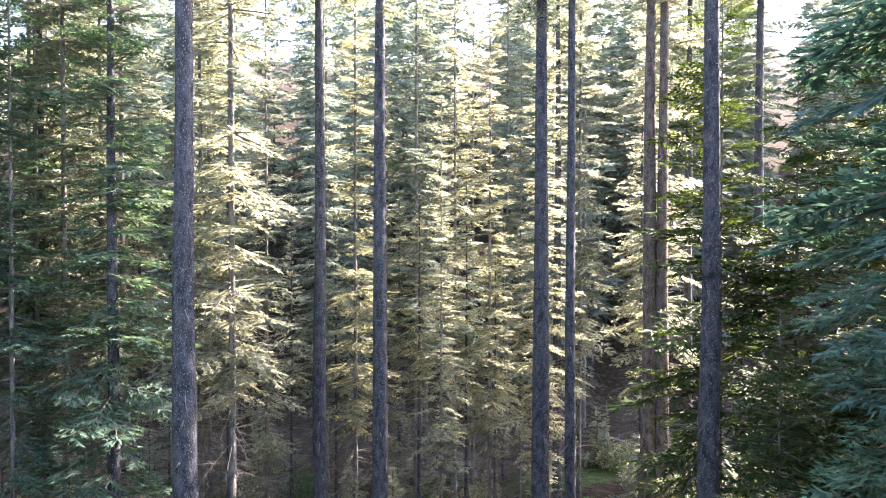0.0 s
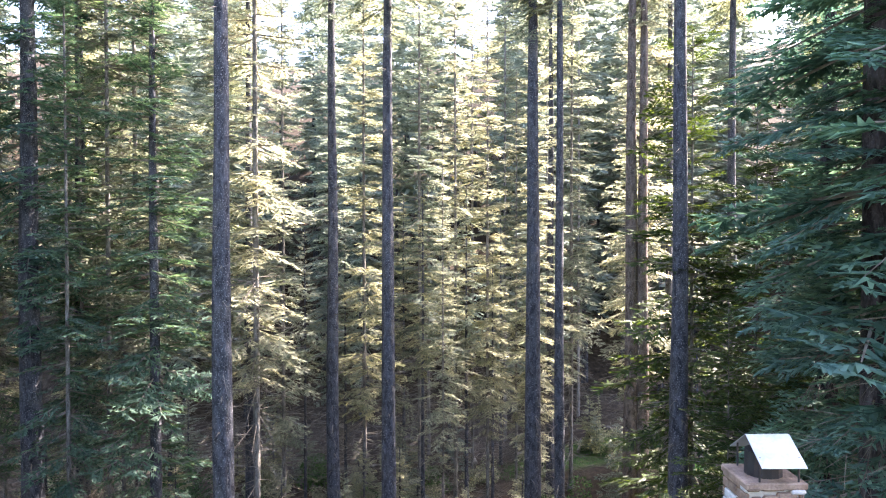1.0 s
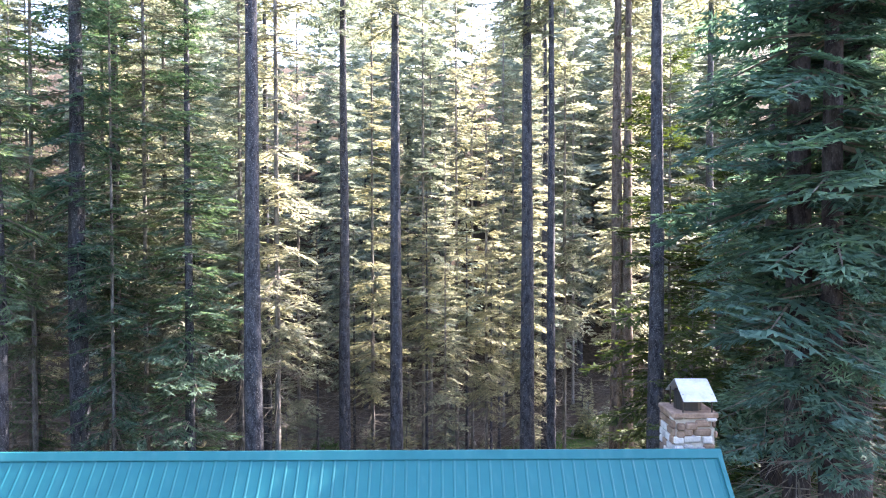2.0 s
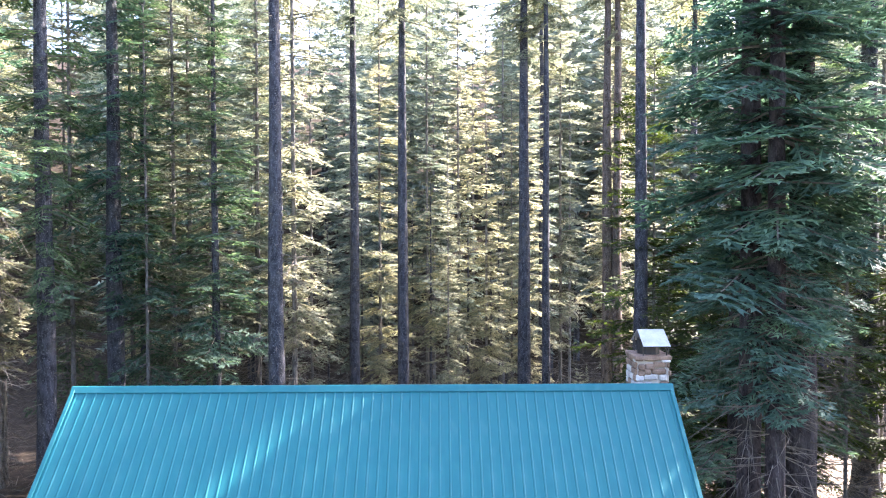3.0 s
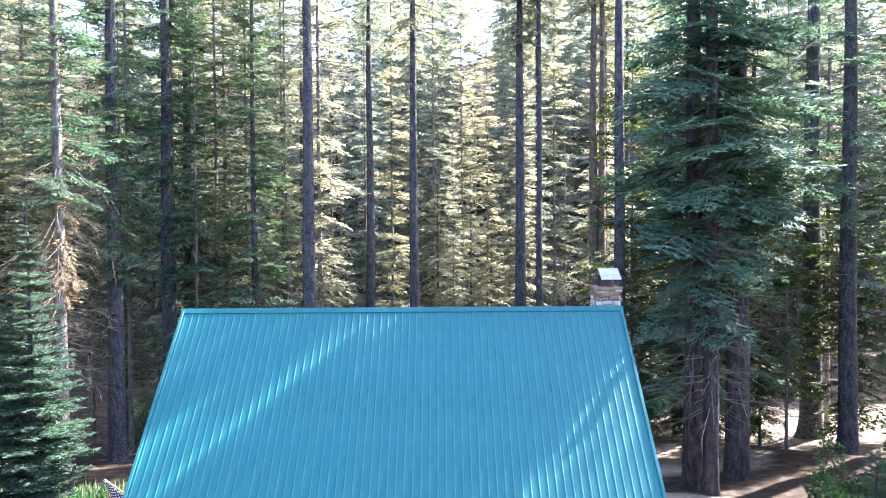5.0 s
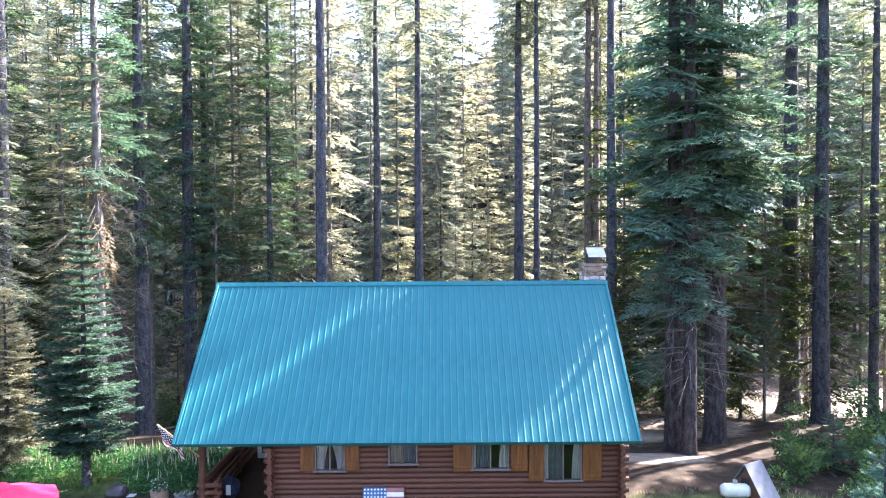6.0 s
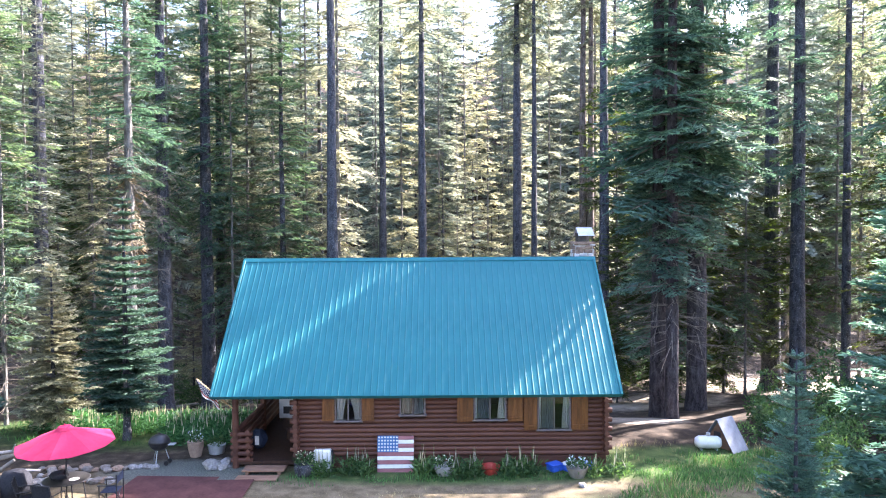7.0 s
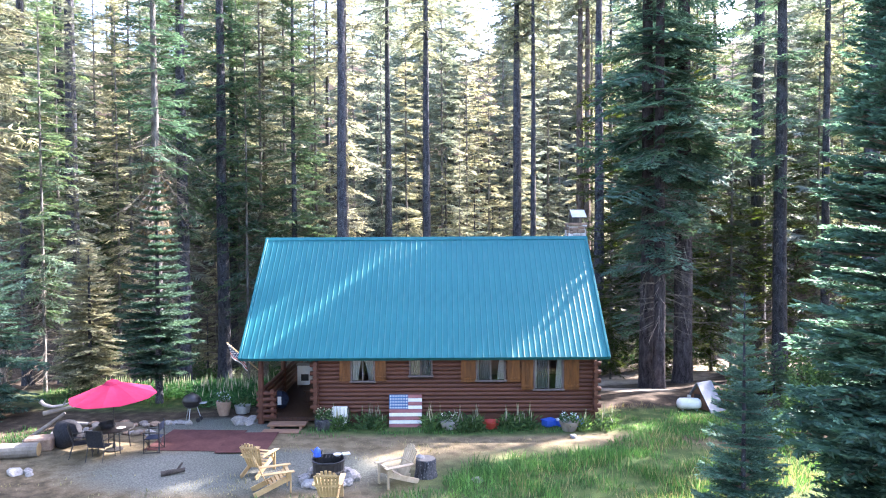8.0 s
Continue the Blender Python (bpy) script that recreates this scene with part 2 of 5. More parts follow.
def ground_material():
    """Forest floor; the stored masks tell gravel, grass and pale dust apart."""
    m, n, l, b = material("forest_ground", 0.95, 0.15)

    def mask(name):
        a = n.new("ShaderNodeAttribute")
        a.attribute_name = name
        return a.outputs["Fac"]
    big = noise_node(n, l, 0.35, 5.0)
    mid = noise_node(n, l, 2.4, 6.0)
    fine = noise_node(n, l, 22.0, 5.0)
    litter = ramp(n, l, mid, [(0.28, (0.020, 0.016, 0.012)), (0.55, (0.056, 0.043, 0.032)), (0.78, (0.125, 0.096, 0.072))])
    dirt = ramp(n, l, mid, [(0.3, (0.085, 0.072, 0.044)), (0.5, (0.15, 0.122, 0.078)), (0.72, (0.205, 0.168, 0.112))])
    gravel = mix(n, l, 0.55, ramp(n, l, fine, [(0.35, (0.06, 0.066, 0.060)), (0.65, (0.19, 0.198, 0.185))]), ramp(n, l, big, [(0.3, (0.075, 0.088, 0.068)), (0.7, (0.155, 0.158, 0.142))]))
    grass = ramp(n, l, mid, [(0.3, (0.030, 0.068, 0.020)), (0.62, (0.085, 0.120, 0.042)), (0.8, (0.19, 0.17, 0.08))])
    dust = ramp(n, l, mid, [(0.3, (0.26, 0.215, 0.17)), (0.7, (0.42, 0.36, 0.29))])
    c = litter
    for name, col in (("dirt", dirt), ("grass", grass), ("gravel", gravel), ("dust", dust)):
        f = n.new("ShaderNodeMath")
        f.operation = "MULTIPLY_ADD"
        l.new(mid, f.inputs[0])
        f.inputs[1].default_value = 0.9
        a = n.new("ShaderNodeMath")
        a.operation = "MULTIPLY_ADD"
        l.new(mask(name), a.inputs[0])
        a.inputs[1].default_value, a.inputs[2].default_value = 2.0, -0.95
        l.new(a.outputs[0], f.inputs[2])
        f.use_clamp = True
        c = mix(n, l, f.outputs[0], c, col)
    c = mix(n, l, 0.30, c, ramp(n, l, fine, [(0.3, (0.03, 0.03, 0.03)), (0.7, (0.75, 0.72, 0.66))]), "OVERLAY")
    l.new(c, b.inputs["Base Color"])
    bump(n, l, b, fine, 0.7, 0.03)
    return m


MAT_GROUND = ground_material()


# ---- mesh helpers ----
def part(name, bm, mat, parent=None, label="", smooth=False):
    me = bpy.data.meshes.new(name)
    if smooth:
        for f in bm.faces:
            f.smooth = True
    bm.to_mesh(me)
    bm.free()
    me.materials.append(mat)
    ob = new(name, me)
    ob.parent = parent
    if label:
        tagged(ob, label)
    return ob


def share(name, me, parent, m):
    """A further piece on an existing mesh."""
    ob = new(name, me)
    ob.parent = parent
    ob.matrix_basis = m
    return ob


def thing(name, m, label, category, group="", kind=""):
    ob = new(name)
    ob.empty_display_size = 0.2
    ob.matrix_basis = m
    return tagged(ob, label, category, group, kind)


def add_box(bm, x0, x1, y0, y1, z0, z1, bevel=0.0, m=None):
    r = bmesh.ops.create_cube(bm, size=1.0, matrix=Matrix.Translation(((x0 + x1) / 2, (y0 + y1) / 2, (z0 + z1) / 2)) @ Matrix.Diagonal((x1 - x0, y1 - y0, z1 - z0, 1)))
    vs = r["verts"]
    if bevel:
        es = list({e for v in vs for e in v.link_edges})
        rr = bmesh.ops.bevel(bm, geom=es, offset=bevel, segments=1, affect="EDGES")
        vs = rr["verts"]
    if m is not None:
        bmesh.ops.transform(bm, matrix=m, verts=vs)
    return bm


def box(x0, x1, y0, y1, z0, z1, bevel=0.0, m=None):
    return add_box(bmesh.new(), x0, x1, y0, y1, z0, z1, bevel, m)


def add_rod(bm, a, b, r0, r1=None, sides=8):
    a, b = Vector(a), Vector(b)
    d = b - a
    q = d.to_track_quat("Z", "Y").to_matrix().to_4x4()
    bmesh.ops.create_cone(bm, cap_ends=True, segments=sides, radius1=r0, radius2=r0 if r1 is None else r1, depth=d.length, matrix=Matrix.Translation((a + b) / 2) @ q)
    return bm


def rod(a, b, r0, r1=None, sides=8):
    return add_rod(bmesh.new(), a, b, r0, r1, sides)


def lathe(profile, sides=20, bm=None):
    """Turns a profile of (radius, height) round the z axis."""
    bm = bm or bmesh.new()
    rings = []
    for r, z in profile:
        rings.append([bm.verts.new((r * math.cos(2 * math.pi * i / sides), r * math.sin(2 * math.pi * i / sides), z)) for i in range(sides)])
    for a, b in zip(rings, rings[1:]):
        for i in range(sides):
            bm.faces.new((a[i], a[(i + 1) % sides], b[(i + 1) % sides], b[i]))
    for ring, flip in ((rings[0], True), (rings[-1], False)):
        if (Vector(ring[0].co) - Vector(ring[len(ring) // 2].co)).length > 0.004:
            bm.faces.new(ring[::-1] if flip else ring)
    return bm


def lump(size, seed, flat=0.7, sub=2):
    """A rough stone."""
    bm = bmesh.new()
    bmesh.ops.create_icosphere(bm, subdivisions=sub, radius=1.0)
    o = Vector((seed * 3.7, seed * 1.3, seed * 7.1))
    for v in bm.verts:
        k = 1 + 0.45 * noise.noise(v.co * 1.1 + o) + 0.15 * noise.noise(v.co * 3 + o)
        v.co = Vector((v.co.x * k * size, v.co.y * k * size, v.co.z * k * size * flat))
    return bm


def mesh_quads(name, quads, mat):
    """One mesh from an array of free quads (n, 4, 3) or triangles (n, 3, 3)."""
    n, k = quads.shape[:2]
    me = bpy.data.meshes.new(name)
    me.vertices.add(k * n)
    me.vertices.foreach_set("co", np.ascontiguousarray(quads, dtype=np.float32).ravel())
    me.loops.add(k * n)
    me.loops.foreach_set("vertex_index", np.arange(k * n, dtype=np.int32))
    me.polygons.add(n)
    me.polygons.foreach_set("loop_start", np.arange(0, k * n, k, dtype=np.int32))
    me.update(calc_edges=True)
    me.materials.append(mat)
    return me


def rhombi(p, d, s):
    """Leaf shapes from base p along d with half width s."""
    p, d, s = (np.asarray(a, dtype=float) for a in (p, d, s))
    return np.stack([p, p + 0.42 * d + s, p + d, p + 0.42 * d - s], axis=1)


def spikes(p, d, s):
    """Pointed shoots from base p along d with half width s."""
    p, d, s = (np.asarray(a, dtype=float) for a in (p, d, s))
    return np.stack([p - s, p + s, p + d], axis=1)


# ---- ground ----
def ground_height(x, y):
    """Level yard; falls behind the cabin into a valley, then rises as the far slope."""
    x, y = np.asarray(x, float), np.asarray(y, float)
    s = np.clip(y + 0.5, 0, 33)
    fall = -0.235 * (s - 3.0 * (1 - np.exp(-s / 3.0))) * (1 - 0.34 * np.clip((x - 7) / 9, 0, 1))
    rise = 0.62 * np.clip(y - 58, 0, 90)
    side = 0.05 * np.clip(np.abs(x) - 30, 0, 60)
    rough = 0.10 * np.sin(x * 0.31 + 1.7) * np.sin(y * 0.27 + 0.4) + 0.05 * np.sin(x * 0.83 + y * 0.61)
    calm = np.clip((np.hypot(x / 1.25, y + 4) - 9) / 8, 0, 1)
    return fall + rise + side + rough * (0.12 + 2.2 * calm)


def gz(x, y):
    return float(ground_height(x, y))


def blob(x, y, cx, cy, rx, ry, soft=0.35):
    d = np.hypot((x - cx) / rx, (y - cy) / ry)
    return np.clip((1 + soft - d) / (2 * soft), 0, 1)


def ground_sheet():
    xs = np.concatenate([-40 - np.geomspace(1.2, 400, 26)[::-1], np.arange(-40, 40.01, 0.5), 40 + np.geomspace(1.2, 400, 26)])
    ys = np.concatenate([-32 - np.geomspace(1.2, 400, 24)[::-1], np.arange(-32, 48.01, 0.5), 48 + np.geomspace(1.2, 400, 26)])
    X, Y = np.meshgrid(xs, ys)
    Z = ground_height(X, Y)
    n, w = X.size, len(xs)
    me = bpy.data.meshes.new("ground")
    me.vertices.add(n)
    me.vertices.foreach_set("co", np.stack([X, Y, Z], -1).astype(np.float32).ravel())
    i = (np.arange(len(ys) - 1)[:, None] * w + np.arange(w - 1)).ravel()
    q = np.stack([i, i + 1, i + 1 + w, i + w], 1).astype(np.int32)
    me.loops.add(q.size)
    me.loops.foreach_set("vertex_index", q.ravel())
    me.polygons.add(len(q))
    me.polygons.foreach_set("loop_start", np.arange(0, q.size, 4, dtype=np.int32))
    me.polygons.foreach_set("use_smooth", np.ones(len(q), dtype=bool))
    me.update(calc_edges=True)
    masks = {
        "dirt": np.maximum(blob(X, Y, -1, -7, 13, 4.2), blob(X, Y, 2, -6.2, 9, 1.3)),
        "gravel": np.maximum(blob(X, Y, -5.4, -8.3, 4.6, 1.9), blob(X, Y, -7.2, -3.9, 2.6, 1.2)),
        "grass": np.maximum.reduce([blob(X, Y, 7.0, -9.5, 7.2, 3.2), blob(X, Y, 1.5, -4.2, 6.5, 0.9), blob(X, Y, 9.5, -3.4, 5, 1.8), blob(X, Y, -11.5, 1.6, 6, 3.2), blob(X, Y, -2, -13, 5, 2), blob(X, Y, 12, 42, 5, 3)]),
        "dust": np.maximum.reduce([blob(X, Y, 27, 22, 11, 10), blob(X, Y, 11.5, 11, 4, 3.5), blob(X, Y, 34, 6, 12, 6), blob(X, Y, 9.0, 3.0, 2.0, 1.3)]),
    }
    for name, v in masks.items():
        a = me.attributes.new(name, "FLOAT", "POINT")
        a.data.foreach_set("value", v.astype(np.float32).ravel())
    me.materials.append(MAT_GROUND)
    return tagged(new("ground", me), "forest floor of needles, dirt, gravel and grass", "ground", kind="structure")


ground_sheet()


# ---- conifers ----
def bough_template(rng, twigs, sub, width=0.36, droop=0.14, leaf=0.020, shoot=0.25, hang=0.25, blade=0.6, turn=0.6, lift=0.0):
    """Flat fan of one unit length along +x: side twigs feathered with short pointed shoots."""
    P, D, S = [], [], []

    def leafy(p, d, w):
        d = np.array(d)
        side = np.cross(d, (0, 0, 1))
        side /= np.linalg.norm(side) + 1e-9
        up = np.cross(side, d)
        up /= np.linalg.norm(up) + 1e-9
        tilt = rng.uniform(-turn, turn)
        P.append(p), D.append(d), S.append((side * math.cos(tilt) + up * math.sin(tilt)) * w)
    for i in range(twigs):
        s = 0.12 + 0.88 * (i + rng.uniform(0, 0.6)) / twigs
        base = np.array((s, 0, -droop * s * s + lift * s ** 4))
        for side in (-1, 1):
            a = radians(rng.uniform(38, 62))
            ln = (width * (1.04 - s) ** 0.6 + 0.07) * rng.uniform(0.65, 1.2)
            sag = rng.uniform(-hang, 0.06)
            d = np.array((math.cos(a), side * math.sin(a), sag)) * ln
            if sub == 0:
                leafy(base, d, leaf * 1.7)
                continue
            leafy(base, d, leaf * blade)
            for j in range(sub):
                u = 0.12 + 0.88 * (j + rng.uniform(0, 0.6)) / sub
                for t in (-1, 1):
                    b = a * side + t * radians(rng.uniform(22, 55))
                    l2 = (ln * shoot * (1.25 - u) + 0.045) * rng.uniform(0.7, 1.3)
                    leafy(base + d * u, np.array((math.cos(b), math.sin(b), sag + rng.uniform(-0.35, 0.25))) * l2, leaf)
    leafy(np.array((0.85, 0, -droop * 0.72 + 0.5 * lift)), np.array((0.2, 0, 0.0)), leaf)
    return spikes(P, D, S)


BRNG = np.random.default_rng(11)
BOUGHS = {
    "far": [bough_template(BRNG, 11, 0, leaf=0.030, width=0.34, hang=0.5, turn=0.8) for _ in range(6)],
    "mid": [bough_template(BRNG, 7, 4, leaf=0.0180, width=0.36, hang=0.35, shoot=0.32, blade=0.9, turn=0.8) for _ in range(10)],
    "small": [bough_template(BRNG, 9, 5, leaf=0.0190, width=0.36, hang=0.06, shoot=0.28, blade=0.9, turn=1.0, droop=0.16, lift=0.14) for _ in range(6)],
    "near": [bough_template(BRNG, 11, 6, leaf=0.0165, width=0.36, hang=0.22, shoot=0.24, blade=0.8, turn=0.6, droop=0.20, lift=0.05) for _ in range(6)],
}


def crown_quads(rng, base, top, radius, spacing, per_whorl, detail, droop=(35, -22), power=0.75, ragged=0.35, wide=1.0, stems=True, low=None, high=None, jitter=0.5, sway=0.35, wobble=10):
    """Whorls of boughs round a trunk, and their stems."""
    Q, stem = [], []
    h = base
    bank = BOUGHS[detail]
    while h < top - 0.15:
        k = (h - base) / (top - base)
        r = radius * (1 - k) ** power * (0.55 + 0.45 * min(1, k / 0.12)) + 0.12
        inside = (low is None or h >= low) and (high is None or h < high)
        for i in range(per_whorl if inside else 0):
            az = rng.uniform(0, 2 * math.pi)
            ln = r * rng.uniform(1 - ragged, 1 + 0.5 * ragged)
            el = radians(droop[1] + (droop[0] - droop[1]) * k + rng.uniform(-wobble, wobble))
            q = bank[rng.integers(len(bank))].copy()
            q[:, :, 0] *= ln
            q[:, :, 1] *= ln * wide * rng.uniform(0.8, 1.15)
            q[:, :, 2] *= ln
            roll = rng.uniform(-sway, sway)
            m = np.array(Matrix.Rotation(az, 3, "Z") @ Matrix.Rotation(-el, 3, "Y") @ Matrix.Rotation(roll, 3, "X"))
            z = h + rng.uniform(-jitter, jitter) * spacing
            Q.append(q @ m.T + np.array((0, 0, z)))
            if stems:
                tip = m @ np.array((0.9 * ln, 0, -0.1 * ln))
                stem.append((np.array((0, 0, z)), tip, 0.010 + 0.012 * ln))
        h += spacing * (1.1 - 0.45 * k) * rng.uniform(0.75, 1.25)
    P = np.array([s[0] for s in stem] or np.zeros((0, 3)))
    D = np.array([s[1] for s in stem] or np.zeros((0, 3)))
    W = np.array([s[2] for s in stem] or np.zeros(0))
    return np.concatenate(Q), (P, D, W)


def sticks(P, D, W):
    """Crossed tapering blades for bare twigs and stems."""
    if not len(P):
        return np.zeros((0, 4, 3))
    up = np.array((0, 0, 1.0))
    side = np.cross(D, up)
    side /= np.linalg.norm(side, axis=1, keepdims=True) + 1e-9
    out = []
    for s in (side, np.broadcast_to(up, D.shape)):
        w = s * W[:, None]
        out.append(np.stack([P - w, P + w, P + D + w * 0.25, P + D - w * 0.25], axis=1))
    return np.concatenate(out)


def dead_twigs(rng, z0, z1, count, length, droop=-0.35):
    """Bare drooping branches, each with a few side twigs."""
    P, D, W = [], [], []
    for _ in range(count):
        z, az, ln = rng.uniform(z0, z1), rng.uniform(0, 2 * math.pi), length * rng.uniform(0.3, 1.0)
        d = np.array((math.cos(az), math.sin(az), rng.uniform(droop, 0.1)))
        p = np.array((0, 0, z))
        P.append(p), D.append(d * ln), W.append(0.018)
        for _ in range(4):
            u = rng.uniform(0.35, 0.95)
            e = d + rng.uniform(-0.7, 0.7, 3) + np.array((0, 0, -0.3))
            P.append(p + d * ln * u), D.append(e * ln * 0.3), W.append(0.007)
    return np.array(P), np.array(D), np.array(W)


def trunk_mesh(rng, height, r, sides=12, flare=0.45, taper=0.8):
    """Tapered stem with root flare, slight sway and uneven bark ridges."""
    levels = np.concatenate([[-0.6, 0, 0.15, 0.4, 0.8, 1.4], np.arange(2.4, height, 1.3), [height]])
    ph = rng.uniform(0, 6.28, 4)
    V, F = [], []
    for z in levels:
        k = max(z, 0) / height
        rr = r * (1 - taper * k ** 1.1) * (1 + flare * math.exp(-max(z, 0) / 0.45))
        cx = 0.05 * r * math.sin(z * 0.35 + ph[0])
        cy = 0.05 * r * math.sin(z * 0.31 + ph[1])
        for i in range(sides):
            a = 2 * math.pi * i / sides
            q = rr * (1 + 0.05 * math.sin(3 * a + ph[2] + z * 0.4) + 0.03 * math.sin(5 * a + ph[3]) + 0.03 * rng.uniform(-1, 1) + (0.22 * flare * math.exp(-max(z, 0) / 0.4) * math.sin(4 * a + ph[2])))
            V.append((cx + q * math.cos(a), cy + q * math.sin(a), z))
    n = len(levels)
    for j in range(n - 1):
        for i in range(sides):
            F.append((j * sides + i, j * sides + (i + 1) % sides, (j + 1) * sides + (i + 1) % sides, (j + 1) * sides + i))
    F.append(tuple((n - 1) * sides + i for i in range(sides)))
    me = bpy.data.meshes.new("trunk")
    me.from_pydata(V, [], F)
    for p in me.polygons:
        p.use_smooth = True
    return me


def make_tree(name, label, category, seed, height, r, crown, detail="mid", leaf=None, bark=None, dead=None, group="", where=None, stems=True, flare=0.45):
    """crown: base, top, radius, spacing, per whorl and further shape; dead: z0, z1, count, length."""
    rng = np.random.default_rng(seed)
    t = thing(name, where or Matrix(), label, category, group)
    tm = trunk_mesh(rng, height, r, flare=flare)
    tm.materials.append(bark or MAT_BARK)
    share("trunk", tm, t, Matrix())
    st = np.zeros((0, 4, 3))
    if crown:
        q, s = crown_quads(rng, detail=detail, stems=stems, **crown)
        share("crown", mesh_quads("crown", q, leaf or MAT_NEEDLE), t, Matrix())
        st = sticks(*s)
    if dead:
        st = np.concatenate([st, sticks(*dead_twigs(rng, *dead))])
    if len(st):
        tagged(share("bare_twig", mesh_quads("bare_twig", st, MAT_TWIG), t, Matrix()), kind="stuff")
    return t


def spot(x, y, turn=0.0, size=1.0, lean=(0.0, 0.0), sink=0.1):
    """Pose of a tree on the ground: lean in degrees towards +x and +y."""
    return pose(x, y, gz(x, y) - sink, -lean[1], lean[0], 0) @ pose(0, 0, 0, 0, 0, turn) @ Matrix.Scale(size, 4)


# ---- tall trunks that stand clear behind the cabin ----
TALL_LABEL = "tall conifer with a bare grey furrowed trunk"
TALL = [  # x, y, radius at the foot, crown
    (-15.32, 14.71, 0.42, "half"), (-14.03, 18.36, 0.45, "half"), (-5.53, 14.81, 0.38, "high"), (-3.62, 26.88, 0.36, "high"),
    (-0.53, 22.99, 0.36, "high"), (6.2, 24.04, 0.42, "high"), (7.34, 23.43, 0.26, "high"), (11.08, 24.95, 0.38, "red"),
    (11.6, 24.79, 0.33, "red"), (10.9, 17.67, 0.38, "high"), (20.62, 16.11, 0.56, "wide"), (19.7, 11.21, 0.42, "boughs"),
    (19.7, 20.96, 0.24, "slim"), (-15.1, 24.35, 0.33, "half"), (-9.22, 18.3, 0.24, "layered"), (-9.14, 31.69, 0.30, "high"),
    (-18.3, 7.6, 0.36, "high"), (-24.1, 17.2, 0.40, "half"), (-22.5, 10.5, 0.30, "high"),
    (9.0, 36.2, 0.30, "high"), (14.6, 30.0, 0.26, "high"), (16.8, 27.0, 0.30, "high"),
    # the first four here are unseen, added at the right to shade the yard
    (21.5, 0.6, 0.34, "wide"), (28.4, 14.2, 0.36, "crest"), (29.9, 11.8, 0.36, "crest"), (23.5, 4.6, 0.34, "slim"), (17.6, -0.6, 0.34, "boughs"), (21.7, 10.2, 0.24, "slim"),
]
CROWNS = {  # base, top, radius, spacing, boughs in a whorl
    "high": (24.5, 40.0, 2.6, 0.9, 4), "red": (25.5, 40.0, 2.6, 0.9, 4), "half": (10.0, 40.0, 2.6, 1.0, 5),
    "wide": (13.0, 36.5, 2.4, 1.15, 4), "slim": (13.0, 36.5, 1.7, 1.15, 4), "boughs": (6.5, 36.5, 2.1, 1.0, 4), "crest": (29.5, 41.0, 3.1, 0.7, 6),
}
for i, (x, y, r, kind) in enumerate(TALL):
    if kind == "layered":
        make_tree("fir_tree", "slender fir with blue-green layered boughs", "tree", 114, 30.0, r, dict(base=3.5, top=30.3, radius=2.6, spacing=0.62, per_whorl=5, droop=(25, -14), wide=1.2, jitter=0.25, power=0.5),
                  "mid", MAT_NEEDLE_GREEN, dead=(1.0, 7.0, 40, 1.6), where=spot(x, y))
        continue
    base, top, rad, gap, n = CROWNS[kind]
    make_tree("pine_tree", "tall conifer with a bare reddish brown trunk" if kind == "red" else TALL_LABEL, "tree", 100 + i, top - 0.4, r,
              dict(base=base + (i % 4) * 0.9, top=top, radius=rad, spacing=gap, per_whorl=n, droop=(30, -24), wide=1.2, power=0.5), "mid",
              {"half": MAT_NEEDLE_GREEN, "boughs": MAT_NEEDLE_BLUE}.get(kind, MAT_NEEDLE), bark=MAT_BARK_RED if kind == "red" else MAT_BARK, dead=(3.0, 24.0, 80, 1.5), group="tall forest trunks", where=spot(x, y))

# ---- thin bare poles of the undergrowth ----
THIN = [(-6.2, 33.0), (-4.2, 36.0), (-0.6, 39.0), (0.9, 30.0), (3.6, 37.0), (4.9, 31.5), (-9.8, 28.0), (13.4, 34.0), (6.5, 44.0), (-12.2, 27.5), (-19.0, 24.0), (2.6, 44.0), (-11.5, 33.5)]
thin_master = None
for i, (x, y) in enumerate(THIN):
    m = spot(x, y, 47 * i, 0.85 + 0.3 * ((i * 7) % 5) / 4)
    if i % 3 == 0:
        thin_master = make_tree("pine_tree", "thin young conifer with bare twiggy lower trunk", "tree", 160 + i, 21.0, 0.13,
                                dict(base=10.0, top=21.3, radius=1.7, spacing=0.5, per_whorl=4), "mid", MAT_NEEDLE_SUNLIT, dead=(1.0, 12.0, 110, 1.6), group="thin young conifers", where=m)
    else:
        copy_thing(thin_master, m)

